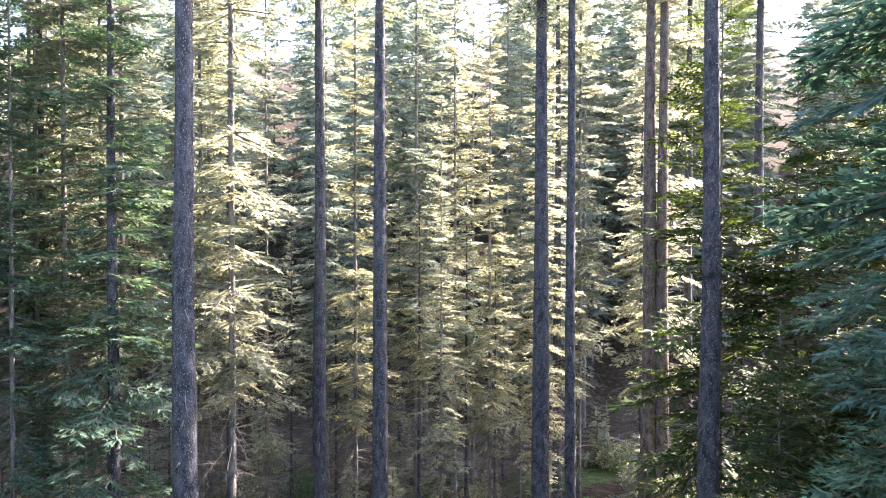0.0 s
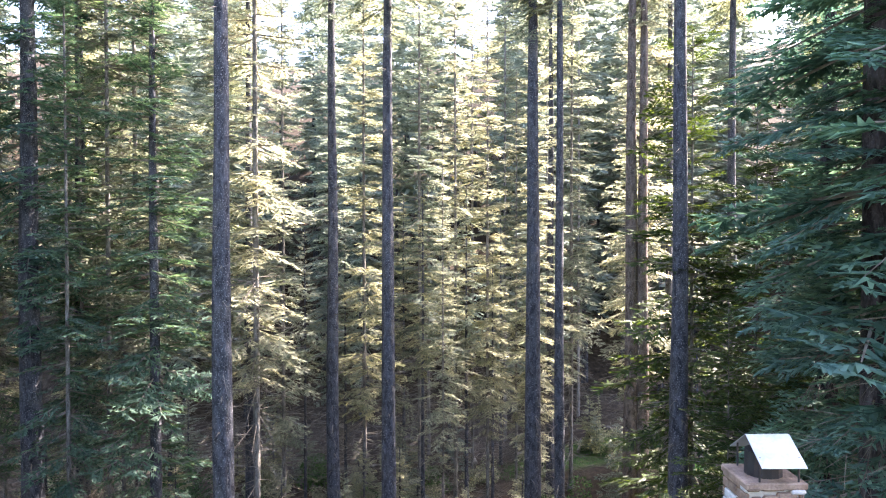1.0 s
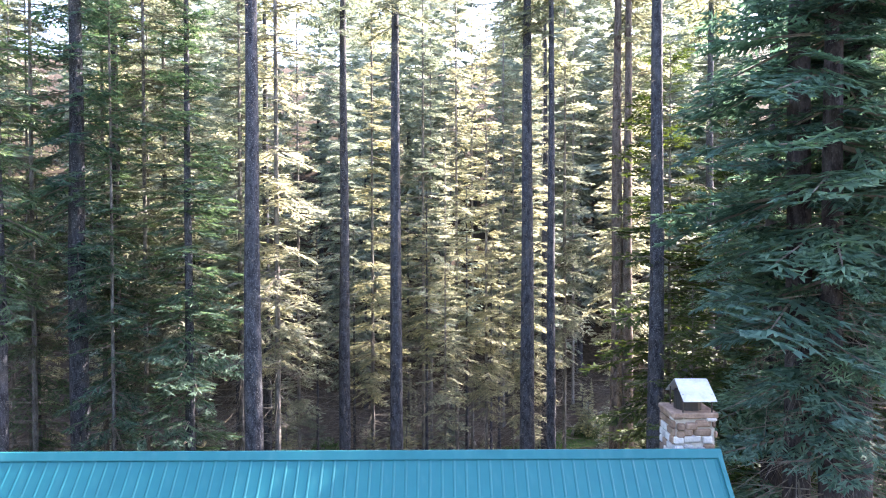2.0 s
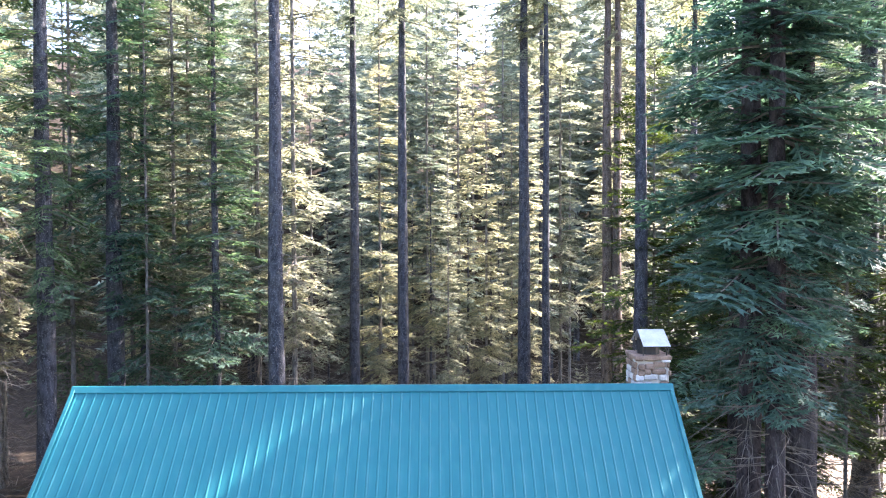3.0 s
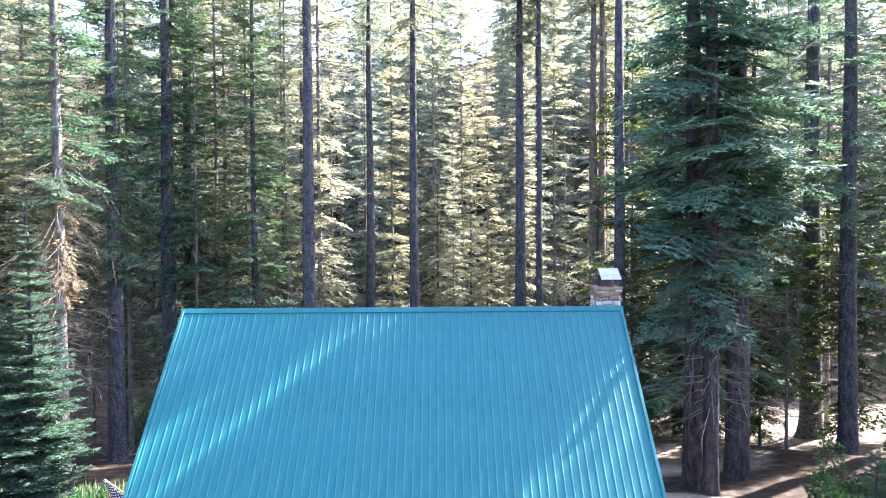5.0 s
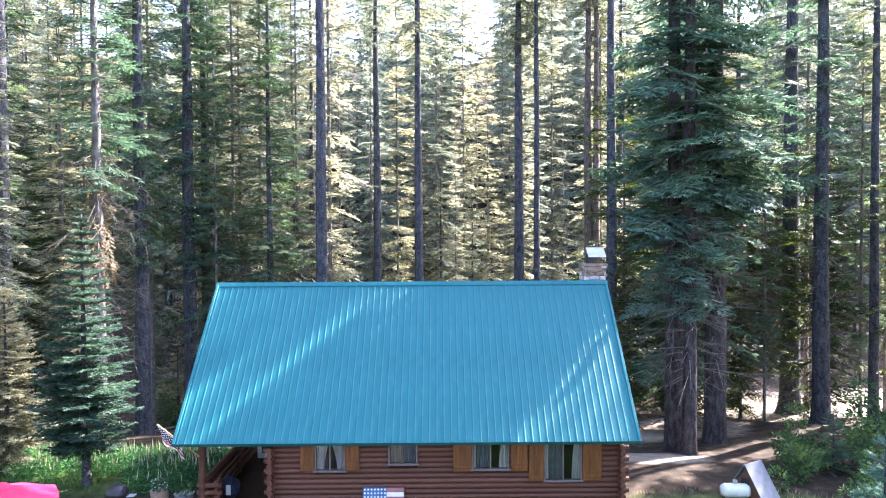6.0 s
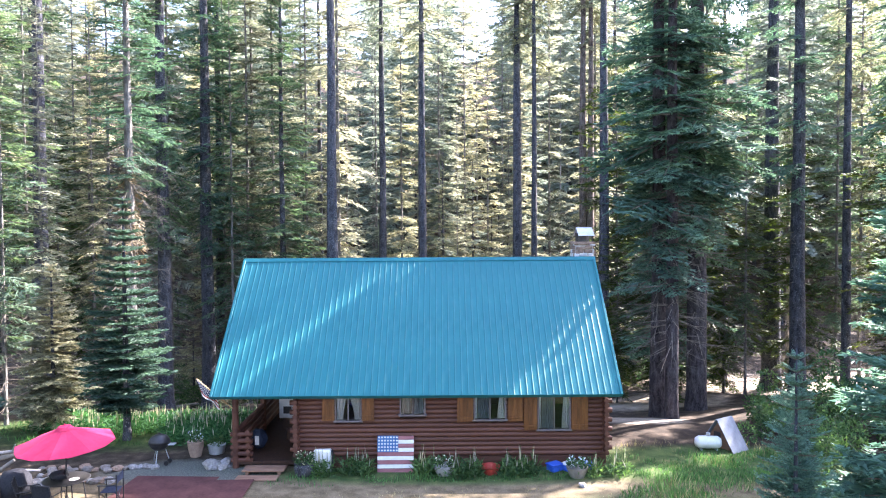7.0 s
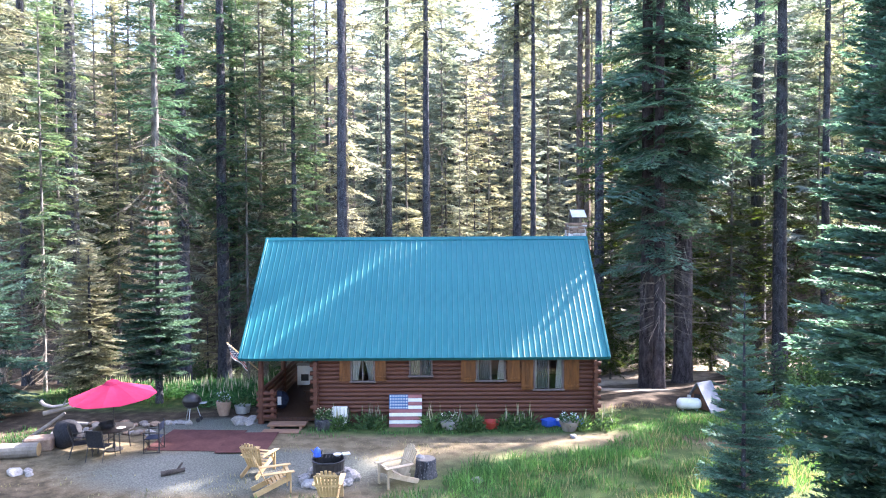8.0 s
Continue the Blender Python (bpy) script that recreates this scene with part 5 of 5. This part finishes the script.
# ---- things along the yard's edge ----
kettle = thing("kettle_grill", pose(-8.45, -3.15, 0), "black kettle grill on three legs", "grill")
part("bowl", lathe([(0.03, 0.46), (0.18, 0.50), (0.29, 0.60), (0.33, 0.71), (0.34, 0.715)], 24), MAT_BLACK, kettle, smooth=True)
part("lid", lathe([(0.345, 0.72), (0.33, 0.80), (0.25, 0.92), (0.12, 0.985), (0.02, 1.0)], 24), MAT_BLACK, kettle, smooth=True)
part("lid_handle", rod((-0.05, 0, 1.03), (0.05, 0, 1.03), 0.015, 0.015, 8), MAT_CHAR, kettle)
for i in range(3):
    a = 0.5 + 2 * math.pi * i / 3
    part("leg", rod((0.33 * math.cos(a), 0.33 * math.sin(a), 0.0), (0.17 * math.cos(a), 0.17 * math.sin(a), 0.52), 0.014, 0.014, 8), MAT_GALV, kettle)
for s in (-1, 1):
    part("wheel", rod((0.27, s * 0.14 - 0.015, 0.08), (0.27, s * 0.14 + 0.015, 0.08), 0.08, 0.08, 14), MAT_BLACK, kettle)
part("shelf", box(0.30, 0.52, -0.12, 0.12, 0.66, 0.68, 0.006), MAT_GALV, kettle)


def leaf_tuft(rng, count, radius, height, length, width, spread=0.8):
    """Leaves springing from a tuft."""
    a = rng.uniform(0, 2 * math.pi, count)
    r = radius * np.sqrt(rng.uniform(0, 1, count))
    p = np.stack([r * np.cos(a), r * np.sin(a), rng.uniform(0, 1, count) ** 1.3 * height], 1)
    d = np.stack([np.cos(a) * spread, np.sin(a) * spread, rng.uniform(0.1, 1.0, count)], 1) + rng.normal(0, 0.35, (count, 3))
    d *= (length * rng.uniform(0.5, 1.2, count) / np.linalg.norm(d, axis=1))[:, None]
    s = np.cross(d, rng.normal(0, 1, (count, 3)))
    s *= (width / (np.linalg.norm(s, axis=1) + 1e-9))[:, None]
    return rhombi(p, d, s)


VRNG = np.random.default_rng(21)


def pot_plant(name, where, profile, mat, label, count, height, flower=None):
    t = thing(name, where, label, "planter")
    part("pot", lathe(profile, 20), mat, t)
    top_z, top_r = profile[-1][1], max(p[0] for p in profile)
    share("foliage", mesh_quads("foliage", leaf_tuft(VRNG, count, top_r * 0.8, height, 0.16, 0.025) + np.array((0, 0, top_z - 0.03)), MAT_LEAF), t, Matrix())
    if flower:
        share("blossom", mesh_quads("blossom", leaf_tuft(VRNG, count // 3, top_r * 0.85, height * 1.2, 0.06, 0.03) + np.array((0, 0, top_z)), flower), t, Matrix())
    return t


BARREL = [(0.27, 0.0), (0.31, 0.16), (0.32, 0.30), (0.315, 0.36), (0.28, 0.36)]
pot_plant("barrel_planter", pose(-3.5, -4.22, 0), BARREL, MAT_BARK, "half barrel planter with leafy flowers beside the porch", 180, 0.3, MAT_FLOWER)
pot_plant("tub_planter", pose(0.86, -4.25, 0), [(0.24, 0), (0.33, 0.22), (0.34, 0.30), (0.30, 0.30)], MAT_STONE, "grey stone tub with white flowers", 160, 0.22, MAT_FLOWER_WHITE)
pot_plant("basket_planter", pose(4.95, -4.55, 0), [(0.22, 0), (0.32, 0.25), (0.34, 0.33), (0.30, 0.33)], MAT_GREYWOOD, "grey basket planter with pale flowers", 160, 0.22, MAT_FLOWER_WHITE)
pot_plant("clay_planter", pose(-7.55, -2.35, 0), [(0.18, 0), (0.25, 0.28), (0.27, 0.48), (0.28, 0.52), (0.24, 0.52)], MAT_TERRA, "pale clay planter with silver foliage", 120, 0.35, MAT_FLOWER_WHITE)
pot_plant("metal_tub", pose(-6.95, -2.0, 0), [(0.25, 0), (0.30, 0.28), (0.31, 0.30), (0.27, 0.30)], MAT_GALV, "galvanised tub with plants", 120, 0.25)

cooler = thing("white_box", pose(-2.98, -3.98, 0.0, -10, 0, 4), "white plastic box standing by the cabin wall", "box")
part("body", box(-0.27, 0.27, -0.15, 0.15, 0.0, 0.70, 0.03), MAT_WHITE, cooler)
part("side_panel", box(0.272, 0.33, -0.14, 0.14, 0.02, 0.68, 0.02), MAT_BLACKCLOTH, cooler)
red_tub = thing("red_tub", pose(2.3, -4.15, 0), "red plastic tub among the flowers", "tub")
part("body", lathe([(0.24, 0), (0.30, 0.20), (0.32, 0.22), (0.30, 0.215), (0.25, 0.03), (0.02, 0.02)], 20), MAT_RED, red_tub)
for x, w in ((4.35, 0.22), (4.78, 0.16), (5.40, 0.17)):
    tub = thing("blue_tub", pose(x, -3.98, 0, 0, 0, 8 * x), "blue plastic storage tub under the window", "tub", "blue tubs")
    part("body", box(-w, w, -0.17, 0.17, 0, 0.20, 0.03), MAT_BLUE, tub)
    part("lid", box(-w - 0.02, w + 0.02, -0.19, 0.19, 0.202, 0.24, 0.012), MAT_BLUE if x != 4.78 else MAT_WHITE, tub)

step = thing("porch_step", pose(-4.80, -3.98, 0), "worn plank step before the porch", "step")
for k in range(4):
    part("plank", box(-0.66, 0.66, -0.27 + 0.137 * k, -0.14 + 0.137 * k, 0.10, 0.145, 0.006), MAT_STEP, step)
for x in (-0.5, 0.5):
    part("bearer", box(x - 0.05, x + 0.05, -0.25, 0.25, 0.0, 0.099, 0.005), MAT_STEP, step)
mat_low = thing("step_board", pose(-4.85, -4.55, 0.0), "flat board lying before the porch step", "board")
part("plank", box(-0.7, 0.6, -0.22, 0.22, 0.0, 0.04, 0.008), MAT_STEP, mat_low)

rug = thing("maroon_rug", pose(-7.45, -5.45, 0.012, 0, 0, -3), "large maroon outdoor rug on the gravel", "rug", "outdoor rugs")
part("weave", box(-1.3, 1.3, -1.15, 1.1, 0, 0.018, 0.006), MAT_RUG, rug)
rug = thing("maroon_rug", pose(-5.65, -5.75, 0.036, 0, 0, 2), "maroon outdoor rug before the porch", "rug", "outdoor rugs")
part("weave", box(-0.82, 0.75, -1.12, 1.0, 0, 0.018, 0.006), MAT_RUG, rug)

cabinet = thing("white_cabinet", pose(-5.20, 1.3, 0.22), "white metal cabinet with a dark window on the porch", "cabinet")
part("body", box(-0.32, 0.32, -0.2, 0.2, 0.12, 0.95, 0.02), MAT_WHITE, cabinet)
part("window", box(-0.16, 0.16, -0.212, -0.201, 0.3, 0.58, 0.004), MAT_BLACK, cabinet)
part("top", box(-0.36, 0.36, -0.24, 0.24, 0.952, 1.0, 0.01), MAT_GREYWOOD, cabinet)
for x in (-0.28, 0.28):
    part("leg", box(x - 0.025, x + 0.025, -0.17, 0.17, 0, 0.118), MAT_GREYWOOD, cabinet)
sack = thing("blue_sack", pose(-5.42, -2.2, 0.22), "dark blue sack hanging over the porch rail", "sack")
part("cloth", lump(0.3, 9.0, 1.1), MAT_DARKBLUE, sack).location.z = 0.36
part("label_patch", box(-0.08, 0.06, -0.33, -0.30, 0.2, 0.5, 0.01), MAT_WHITE, sack)
bench = thing("porch_bench", pose(-4.45, -0.4, 0.22), "dark wooden bench on the porch", "bench")
part("seat", box(-0.3, 0.3, -1.0, 1.0, 0.40, 0.46, 0.01), MAT_DARKWOOD, bench)
for y in (-0.85, 0.85):
    part("leg", box(-0.25, 0.25, y - 0.04, y + 0.04, 0.0, 0.399), MAT_DARKWOOD, bench)

# left heap: log seat, block, black bag, driftwood
log_seat = thing("fallen_log", pose(-12.9, -7.25, 0.22, 0, 0, 12), "long grey log lying at the yard edge", "log")
part("stem", rod((-1.2, 0, 0.02), (1.15, 0, 0.0), 0.25, 0.22, 14), MAT_GREYWOOD, log_seat)
part("cut_face", rod((1.151, 0, 0), (1.16, 0, 0), 0.21, 0.205, 14), MAT_PALEWOOD, log_seat)
block = tagged(part("stone_block", box(-0.42, 0.42, -0.28, 0.28, 0, 0.42, 0.05), MAT_STONE_BROWN), "squared brown stone block at the yard edge", "block")
block.matrix_basis = pose(-12.1, -6.35, 0, 0, 0, 10)
black_bag = tagged(part("black_bag", lump(0.46, 3.3, 0.95), MAT_BLACKCLOTH, smooth=True), "full black bag beside a stone block", "bag")
black_bag.matrix_basis = pose(-11.45, -5.95, 0.36)
drift = thing("driftwood", pose(-12.0, -5.3, 0.35, 0, 0, 10), "bleached forked driftwood propped on stones", "driftwood")
part("limb", rod((-0.55, 0, 0.55), (0.35, 0.1, 0.72), 0.08, 0.05, 9), MAT_GREYWOOD, drift)
part("limb", rod((-1.05, -0.3, -0.3), (0.15, -0.1, 0.56), 0.09, 0.05, 9), MAT_GREYWOOD, drift)
part("limb", rod((0.1, 0, 0.2), (0.75, 0.2, 0.1), 0.07, 0.04, 9), MAT_STONE, drift)
fork = bmesh.new()
ARC = [(-0.62, -0.05, 0.98), (-0.50, -0.03, 0.84), (-0.25, 0.0, 0.76), (0.05, 0.05, 0.78), (0.32, 0.10, 0.88), (0.52, 0.14, 1.04)]
for k, (a, b) in enumerate(zip(ARC, ARC[1:])):
    add_rod(fork, a, b, 0.070 - 0.010 * k, 0.060 - 0.010 * k, 9)
add_rod(fork, ARC[3], (0.20, -0.12, 1.02), 0.035, 0.015, 7)
part("forked_limb", fork, MAT_STONE, drift, "bleached antler-like forked limb")
for k in range(5):
    rock(-12.3 + 0.3 * k, -5.05 + 0.1 * (k % 2), 0.26, "brown stone heaped under driftwood", "heap stones", k)

for k in range(13):
    o = rock(-12.0 + 0.22 * k, -3.75 + 0.16 * math.sin(2.3 * k), 0.13 + 0.06 * ((k * 5) % 4) / 3, "grey-brown stone in a low row behind the table", "row stones", k)
    o.data = BROWN_MESH[k % 5]

# little A-frame shelter and gas tank
shelter = thing("a_frame_shelter", pose(10.6, -1.75, gz(10.6, -1.75), 0, 0, -58), "small A-frame shelter with grey board roof", "shelter")
part("roof_board", box(-0.012, 0.012, -0.42, 0.42, -1.22, 0.0, 0.004, pose(0.0, 0, 1.02, 0, -33)), MAT_SLATE, shelter)
part("roof_board", box(-0.012, 0.012, -0.42, 0.42, -1.22, 0.0, 0.004, pose(-0.02, 0, 1.02, 0, 33)), MAT_SLATE, shelter)
bm = bmesh.new()
f = [bm.verts.new(p) for p in ((-0.58, -0.34, 0.05), (0.58, -0.34, 0.05), (0, -0.34, 0.93))]
bm.faces.new(f)
bmesh.ops.solidify(bm, geom=bm.faces[:], thickness=0.03)
part("front", bm, MAT_STEP, shelter)
part("doorway", box(-0.14, 0.14, -0.385, -0.376, 0.35, 0.6, 0.004), MAT_BLACK, shelter)
tank = thing("gas_tank", pose(9.95, -2.0, 0.0, 0, 0, -5), "white gas tank lying in the grass", "tank")
bm = lathe([(0.02, -0.46), (0.15, -0.42), (0.21, -0.32), (0.22, 0.0), (0.21, 0.32), (0.15, 0.42), (0.02, 0.46)], 18)
o = part("vessel", bm, MAT_WHITE, tank, smooth=True)
o.matrix_basis = pose(0, 0, 0.26, 0, 90)
part("valve_guard", rod((0, 0, 0.48), (0, 0, 0.58), 0.07, 0.07, 12), MAT_GALV, tank)
for x in (-0.25, 0.25):
    part("foot", box(x - 0.03, x + 0.03, -0.15, 0.15, 0, 0.06), MAT_GALV, tank)


# ---- shrubs, flowers and grass ----
def shrub(where, seed, size, leaf, label):
    rng = np.random.default_rng(seed)
    t = thing("shrub", where, label, "shrub", "shrubs at the clearing")
    n = 1500
    v = rng.normal(0, 1, (n, 3))
    v /= np.linalg.norm(v, axis=1, keepdims=True)
    lobes = rng.normal(0, 0.45, (9, 3)) * size
    lobes[:, 2] = np.abs(lobes[:, 2]) + 0.35 * size
    c = lobes[rng.integers(0, 9, n)]
    p = c + v * (size * 0.42 * rng.uniform(0.4, 1.0, n) ** 0.5)[:, None]
    p[:, 2] = np.abs(p[:, 2])
    d = v + rng.normal(0, 0.6, (n, 3))
    d *= (0.13 * rng.uniform(0.6, 1.3, n) / np.linalg.norm(d, axis=1))[:, None]
    s = np.cross(d, rng.normal(0, 1, (n, 3)))
    s *= (0.035 / (np.linalg.norm(s, axis=1) + 1e-9))[:, None]
    share("foliage", mesh_quads("foliage", rhombi(p, d, s), leaf), t, Matrix())
    st = sticks(np.zeros((9, 3)), lobes, np.full(9, 0.012))
    tagged(share("stems", mesh_quads("stems", st, MAT_TWIG), t, Matrix()), kind="stuff")
    return t


SHRUBS = [(12.6, -0.2, 0.9), (13.6, 1.6, 1.1), (15.4, 0.6, 1.2), (16.6, -1.6, 1.3), (14.2, -2.6, 1.0), (12.6, -4.4, 0.8), (15.8, -4.6, 1.2), (18.4, -0.4, 1.4), (11.6, -6.2, 0.7), (13.6, -7.0, 0.9), (18.0, 3.5, 1.4), (20.5, -4.0, 1.5)]
sh = {}
for i, (x, y, s) in enumerate(SHRUBS):
    k = i % 3
    m = pose(x, y, gz(x, y) - 0.03, 0, 0, 50 * i)
    if k not in sh:
        sh[k] = shrub(m @ Matrix.Scale(s, 4), 500 + k, 1.0, MAT_LEAF, "leafy green shrub at the clearing's edge")
        sh[k].matrix_basis = m
        sh[k].scale = (1, 1, 1)
        sh[k].matrix_basis = m @ Matrix.Scale(s, 4)
    else:
        c = copy_thing(sh[k], m)
        c.matrix_basis = m @ Matrix.Scale(s, 4)

GR = np.random.default_rng(33)


def blades(x, y, h, w, lean=0.75):
    n = len(x)
    z = ground_height(x, y) - 0.02
    p = np.stack([x, y, z], 1)
    a = GR.uniform(0, 2 * math.pi, n)
    d = np.stack([np.cos(a) * lean * GR.uniform(0, 1, n), np.sin(a) * lean * GR.uniform(0, 1, n), np.ones(n)], 1) * np.asarray(h)[:, None]
    b = GR.uniform(0, 2 * math.pi, n)
    s = np.stack([np.cos(b), np.sin(b), np.zeros(n)], 1) * np.asarray(w)[:, None]
    return rhombi(p, d, s)


def scatter(n, cx, cy, rx, ry):
    a, r = GR.uniform(0, 2 * math.pi, n), np.sqrt(GR.uniform(0, 1, n))
    x, y = cx + rx * r * np.cos(a), cy + ry * r * np.sin(a)
    k = np.sin(x * 2.1 + 0.7) * np.sin(y * 2.6 + x) + np.sin(x * 0.9 - y * 1.3)
    keep = GR.uniform(-1.1, 1.3, n) < k
    return x[keep], y[keep]


def grass_stuff(name, label, mat, areas, height, width):
    out = []
    for n, cx, cy, rx, ry, f in areas:
        x, y = scatter(n, cx, cy, rx, ry)
        free = ~((x > -6.3) & (x < 6.2) & (y > -3.75) & (y < 3.8))
        x, y = x[free], y[free]
        f = f * (0.75 + 0.45 * np.sin(x * 1.7 + 2.0 * np.sin(y * 1.1)) * np.sin(y * 2.3 + 0.6))
        out.append(blades(x, y, f * height * GR.uniform(0.45, 1.15, len(x)), width * GR.uniform(0.6, 1.3, len(x))))
    ob = new(name, mesh_quads(name, np.concatenate(out), mat))
    return tagged(ob, label, "grass", kind="stuff")


grass_stuff("meadow_grass", "tall green meadow grass before the cabin", MAT_GRASS,
            [(15000, 5.2, -9.3, 4.6, 2.3, 1.0), (9000, 9.0, -7.5, 3.5, 3.0, 0.9), (7000, 9.5, -3.6, 3.6, 1.6, 0.6), (2400, 1.2, -4.45, 5.2, 0.5, 0.5), (2600, 1.2, -11.0, 2.6, 1.1, 0.55), (700, -3.4, -11.2, 2.2, 0.7, 0.35), (900, -2.6, -4.95, 2.0, 0.4, 0.35), (3500, -2.5, -12.0, 4, 1.6, 0.6),
             (7000, -11.4, 1.4, 5.0, 2.8, 0.8), (2500, 13.0, -9.5, 2.5, 2.0, 0.8), (3000, -13.5, -5.5, 1.8, 1.6, 0.6), (3000, 10.5, 42, 5, 3, 1.0)], 0.42, 0.011)
grass_stuff("dry_grass", "pale dry grass in the meadow", MAT_STRAW,
            [(3500, 7.0, -10.2, 5.0, 2.2, 1.2), (2200, 9.5, -8.0, 3.4, 3.0, 1.1), (1500, 2.0, -6.6, 7.0, 1.2, 0.25), (1600, -6.0, -10.2, 6.0, 1.6, 0.25), (1500, 9.5, -2.6, 3.5, 1.5, 0.5)], 0.50, 0.008)


def flower_stuff(name, label, areas, leaf_h, spike_h, petals, share_of=0.4, fat=0.04, leaf=MAT_LEAF):
    lq, fq = [], []
    for n, x0, x1, y0, y1 in areas:
        x, y = GR.uniform(x0, x1, n), GR.uniform(y0, y1, n)
        z = ground_height(x, y)
        for i in range(n):
            lq.append(leaf_tuft(GR, 18, 0.18, leaf_h, 0.22, 0.024) + np.array((x[i], y[i], z[i])))
            if GR.uniform() < share_of:
                h = spike_h * GR.uniform(0.7, 1.2)
                w = fat * GR.uniform(0.7, 1.2)
                lean = GR.normal(0, 0.05, 2)
                p = np.array([(0, 0, 0.42 * h)] * 3)
                d = np.array([(lean[0], lean[1], 0.6 * h)] * 3)
                a = GR.uniform(0, 3.14) + np.array((0.0, 1.05, 2.1))
                fq.append(rhombi(p, d, np.stack([np.cos(a) * w, np.sin(a) * w, 0 * a], 1)) + np.array((x[i], y[i], z[i])))
                st = np.array([[(-0.006, 0, 0), (0.006, 0, 0), (0.004, 0, h), (-0.004, 0, h)]]) + np.array((x[i], y[i], z[i]))
                lq.append(st)
    t = thing(name, Matrix(), label, "flowers", kind="stuff")
    tagged(share("leaves", mesh_quads("leaves", np.concatenate(lq), leaf), t, Matrix()), kind="stuff")
    tagged(share("spikes", mesh_quads("spikes", np.concatenate(fq), petals), t, Matrix()), kind="stuff")
    return t


flower_stuff("meadow_flowers", "tall pale flower spikes in a sunlit meadow strip", [(560, -15.0, -6.6, 0.0, 4.2), (200, -9.5, -6.6, -1.3, 2.4)], 0.46, 0.78, MAT_FLOWER, 0.30, 0.022, MAT_GRASS)
flower_stuff("bed_flowers", "leafy flower bed with grey seed spikes along the cabin", [(26, -3.3, -2.5, -4.5, -4.0), (30, -2.3, -1.45, -4.45, -3.95), (26, 0.0, 0.6, -4.6, -4.0), (34, 1.1, 1.9, -4.7, -4.0), (42, 2.7, 3.8, -4.6, -3.9), (22, 5.3, 6.6, -4.8, -4.1)], 0.40, 0.80, MAT_SEED, 0.36, 0.016)

# ---- fallen wood on the forest floor ----
LOGS = [(9.5, 46, 30, 4.0), (12.5, 44, 75, 3.0), (11.0, 49, 10, 5.0), (15.0, 47, 120, 3.5), (-4.0, 44, 20, 4.5), (4.5, 46, 95, 3.5), (-8.0, 40, 150, 4.0), (-16.5, 17.5, 40, 4.0), (-19.0, 14.0, 100, 3.0), (16.0, 19.0, 60, 3.5), (7.5, 7.5, 20, 2.5)]
for x, y, a, ln in LOGS:
    t = thing("fallen_log", pose(x, y, gz(x, y) + 0.08, 0, 0, a), "bleached fallen log on the forest floor", "log", "fallen logs")
    part("stem", rod((-ln / 2, 0, 0.02), (ln / 2, 0, 0.06), 0.13, 0.07, 9), MAT_GREYWOOD, t)
    part("limb", rod((ln * 0.1, 0, 0.05), (ln * 0.25, 0.5, 0.45), 0.04, 0.015, 6), MAT_GREYWOOD, t)
    part("limb", rod((-ln * 0.2, 0, 0.05), (-ln * 0.1, -0.5, 0.35), 0.035, 0.012, 6), MAT_GREYWOOD, t)

# ---- undergrowth and dead wood behind the cabin ----
# the first bush is coloured pale to paint sunlight on the undergrowth
under = [shrub(pose(-13.4, 19.2, gz(-13.4, 19.2) - 0.03), 520, 1.0, MAT_NEEDLE_SUNLIT, "low undergrowth bush in the woods, coloured pale as if sunlit"),
         shrub(pose(-6.8, 22.4, gz(-6.8, 22.4) - 0.03), 521, 1.0, MAT_LEAF, "low leafy green undergrowth bush in the woods")]
URNG = random.Random(77)
for k in range(64):
    y = URNG.uniform(22.0, 42.0)
    x = URNG.uniform(-1, 1) * (4.0 + 0.6 * y)
    c = copy_thing(under[k % 2], pose(x, y, gz(x, y) - 0.03, 0, 0, URNG.uniform(0, 360)) @ Matrix.Scale(URNG.uniform(0.7, 1.7), 4))
# seedlings take the same pale colour in place of sun reaching the floor
seedling = make_tree("fir_tree", "young fir seedling under the tall trees", "tree", 68, 3.4, 0.05, dict(base=0.2, top=3.5, radius=1.0, spacing=0.30, per_whorl=6, droop=(30, -6), jitter=0.1, sway=0.3), "mid", MAT_NEEDLE_SUNLIT, group="fir seedlings", where=spot(-9.8, 20.5))
for k in range(44):
    y = URNG.uniform(22.0, 44.0)
    x = URNG.uniform(-1, 1) * (5.0 + 0.5 * y)
    copy_thing(seedling, spot(x, y, URNG.uniform(0, 360), URNG.uniform(0.7, 1.8)))
n = 2600
wx, wy = GR.uniform(-30, 30, n), GR.uniform(14, 60, n)
wp = np.stack([wx, wy, ground_height(wx, wy) + 0.03], 1)
wa, wl = GR.uniform(0, 2 * math.pi, n), GR.uniform(0.4, 2.2, n)
wd = np.stack([np.cos(wa) * wl, np.sin(wa) * wl, GR.uniform(-0.02, 0.22, n) * wl], 1)
litter_wood = new("forest_deadwood", mesh_quads("forest_deadwood", sticks(wp, wd, GR.uniform(0.008, 0.035, n)), MAT_TWIG))
tagged(litter_wood, "bleached dead twigs strewn over the forest floor", "deadwood", kind="stuff")
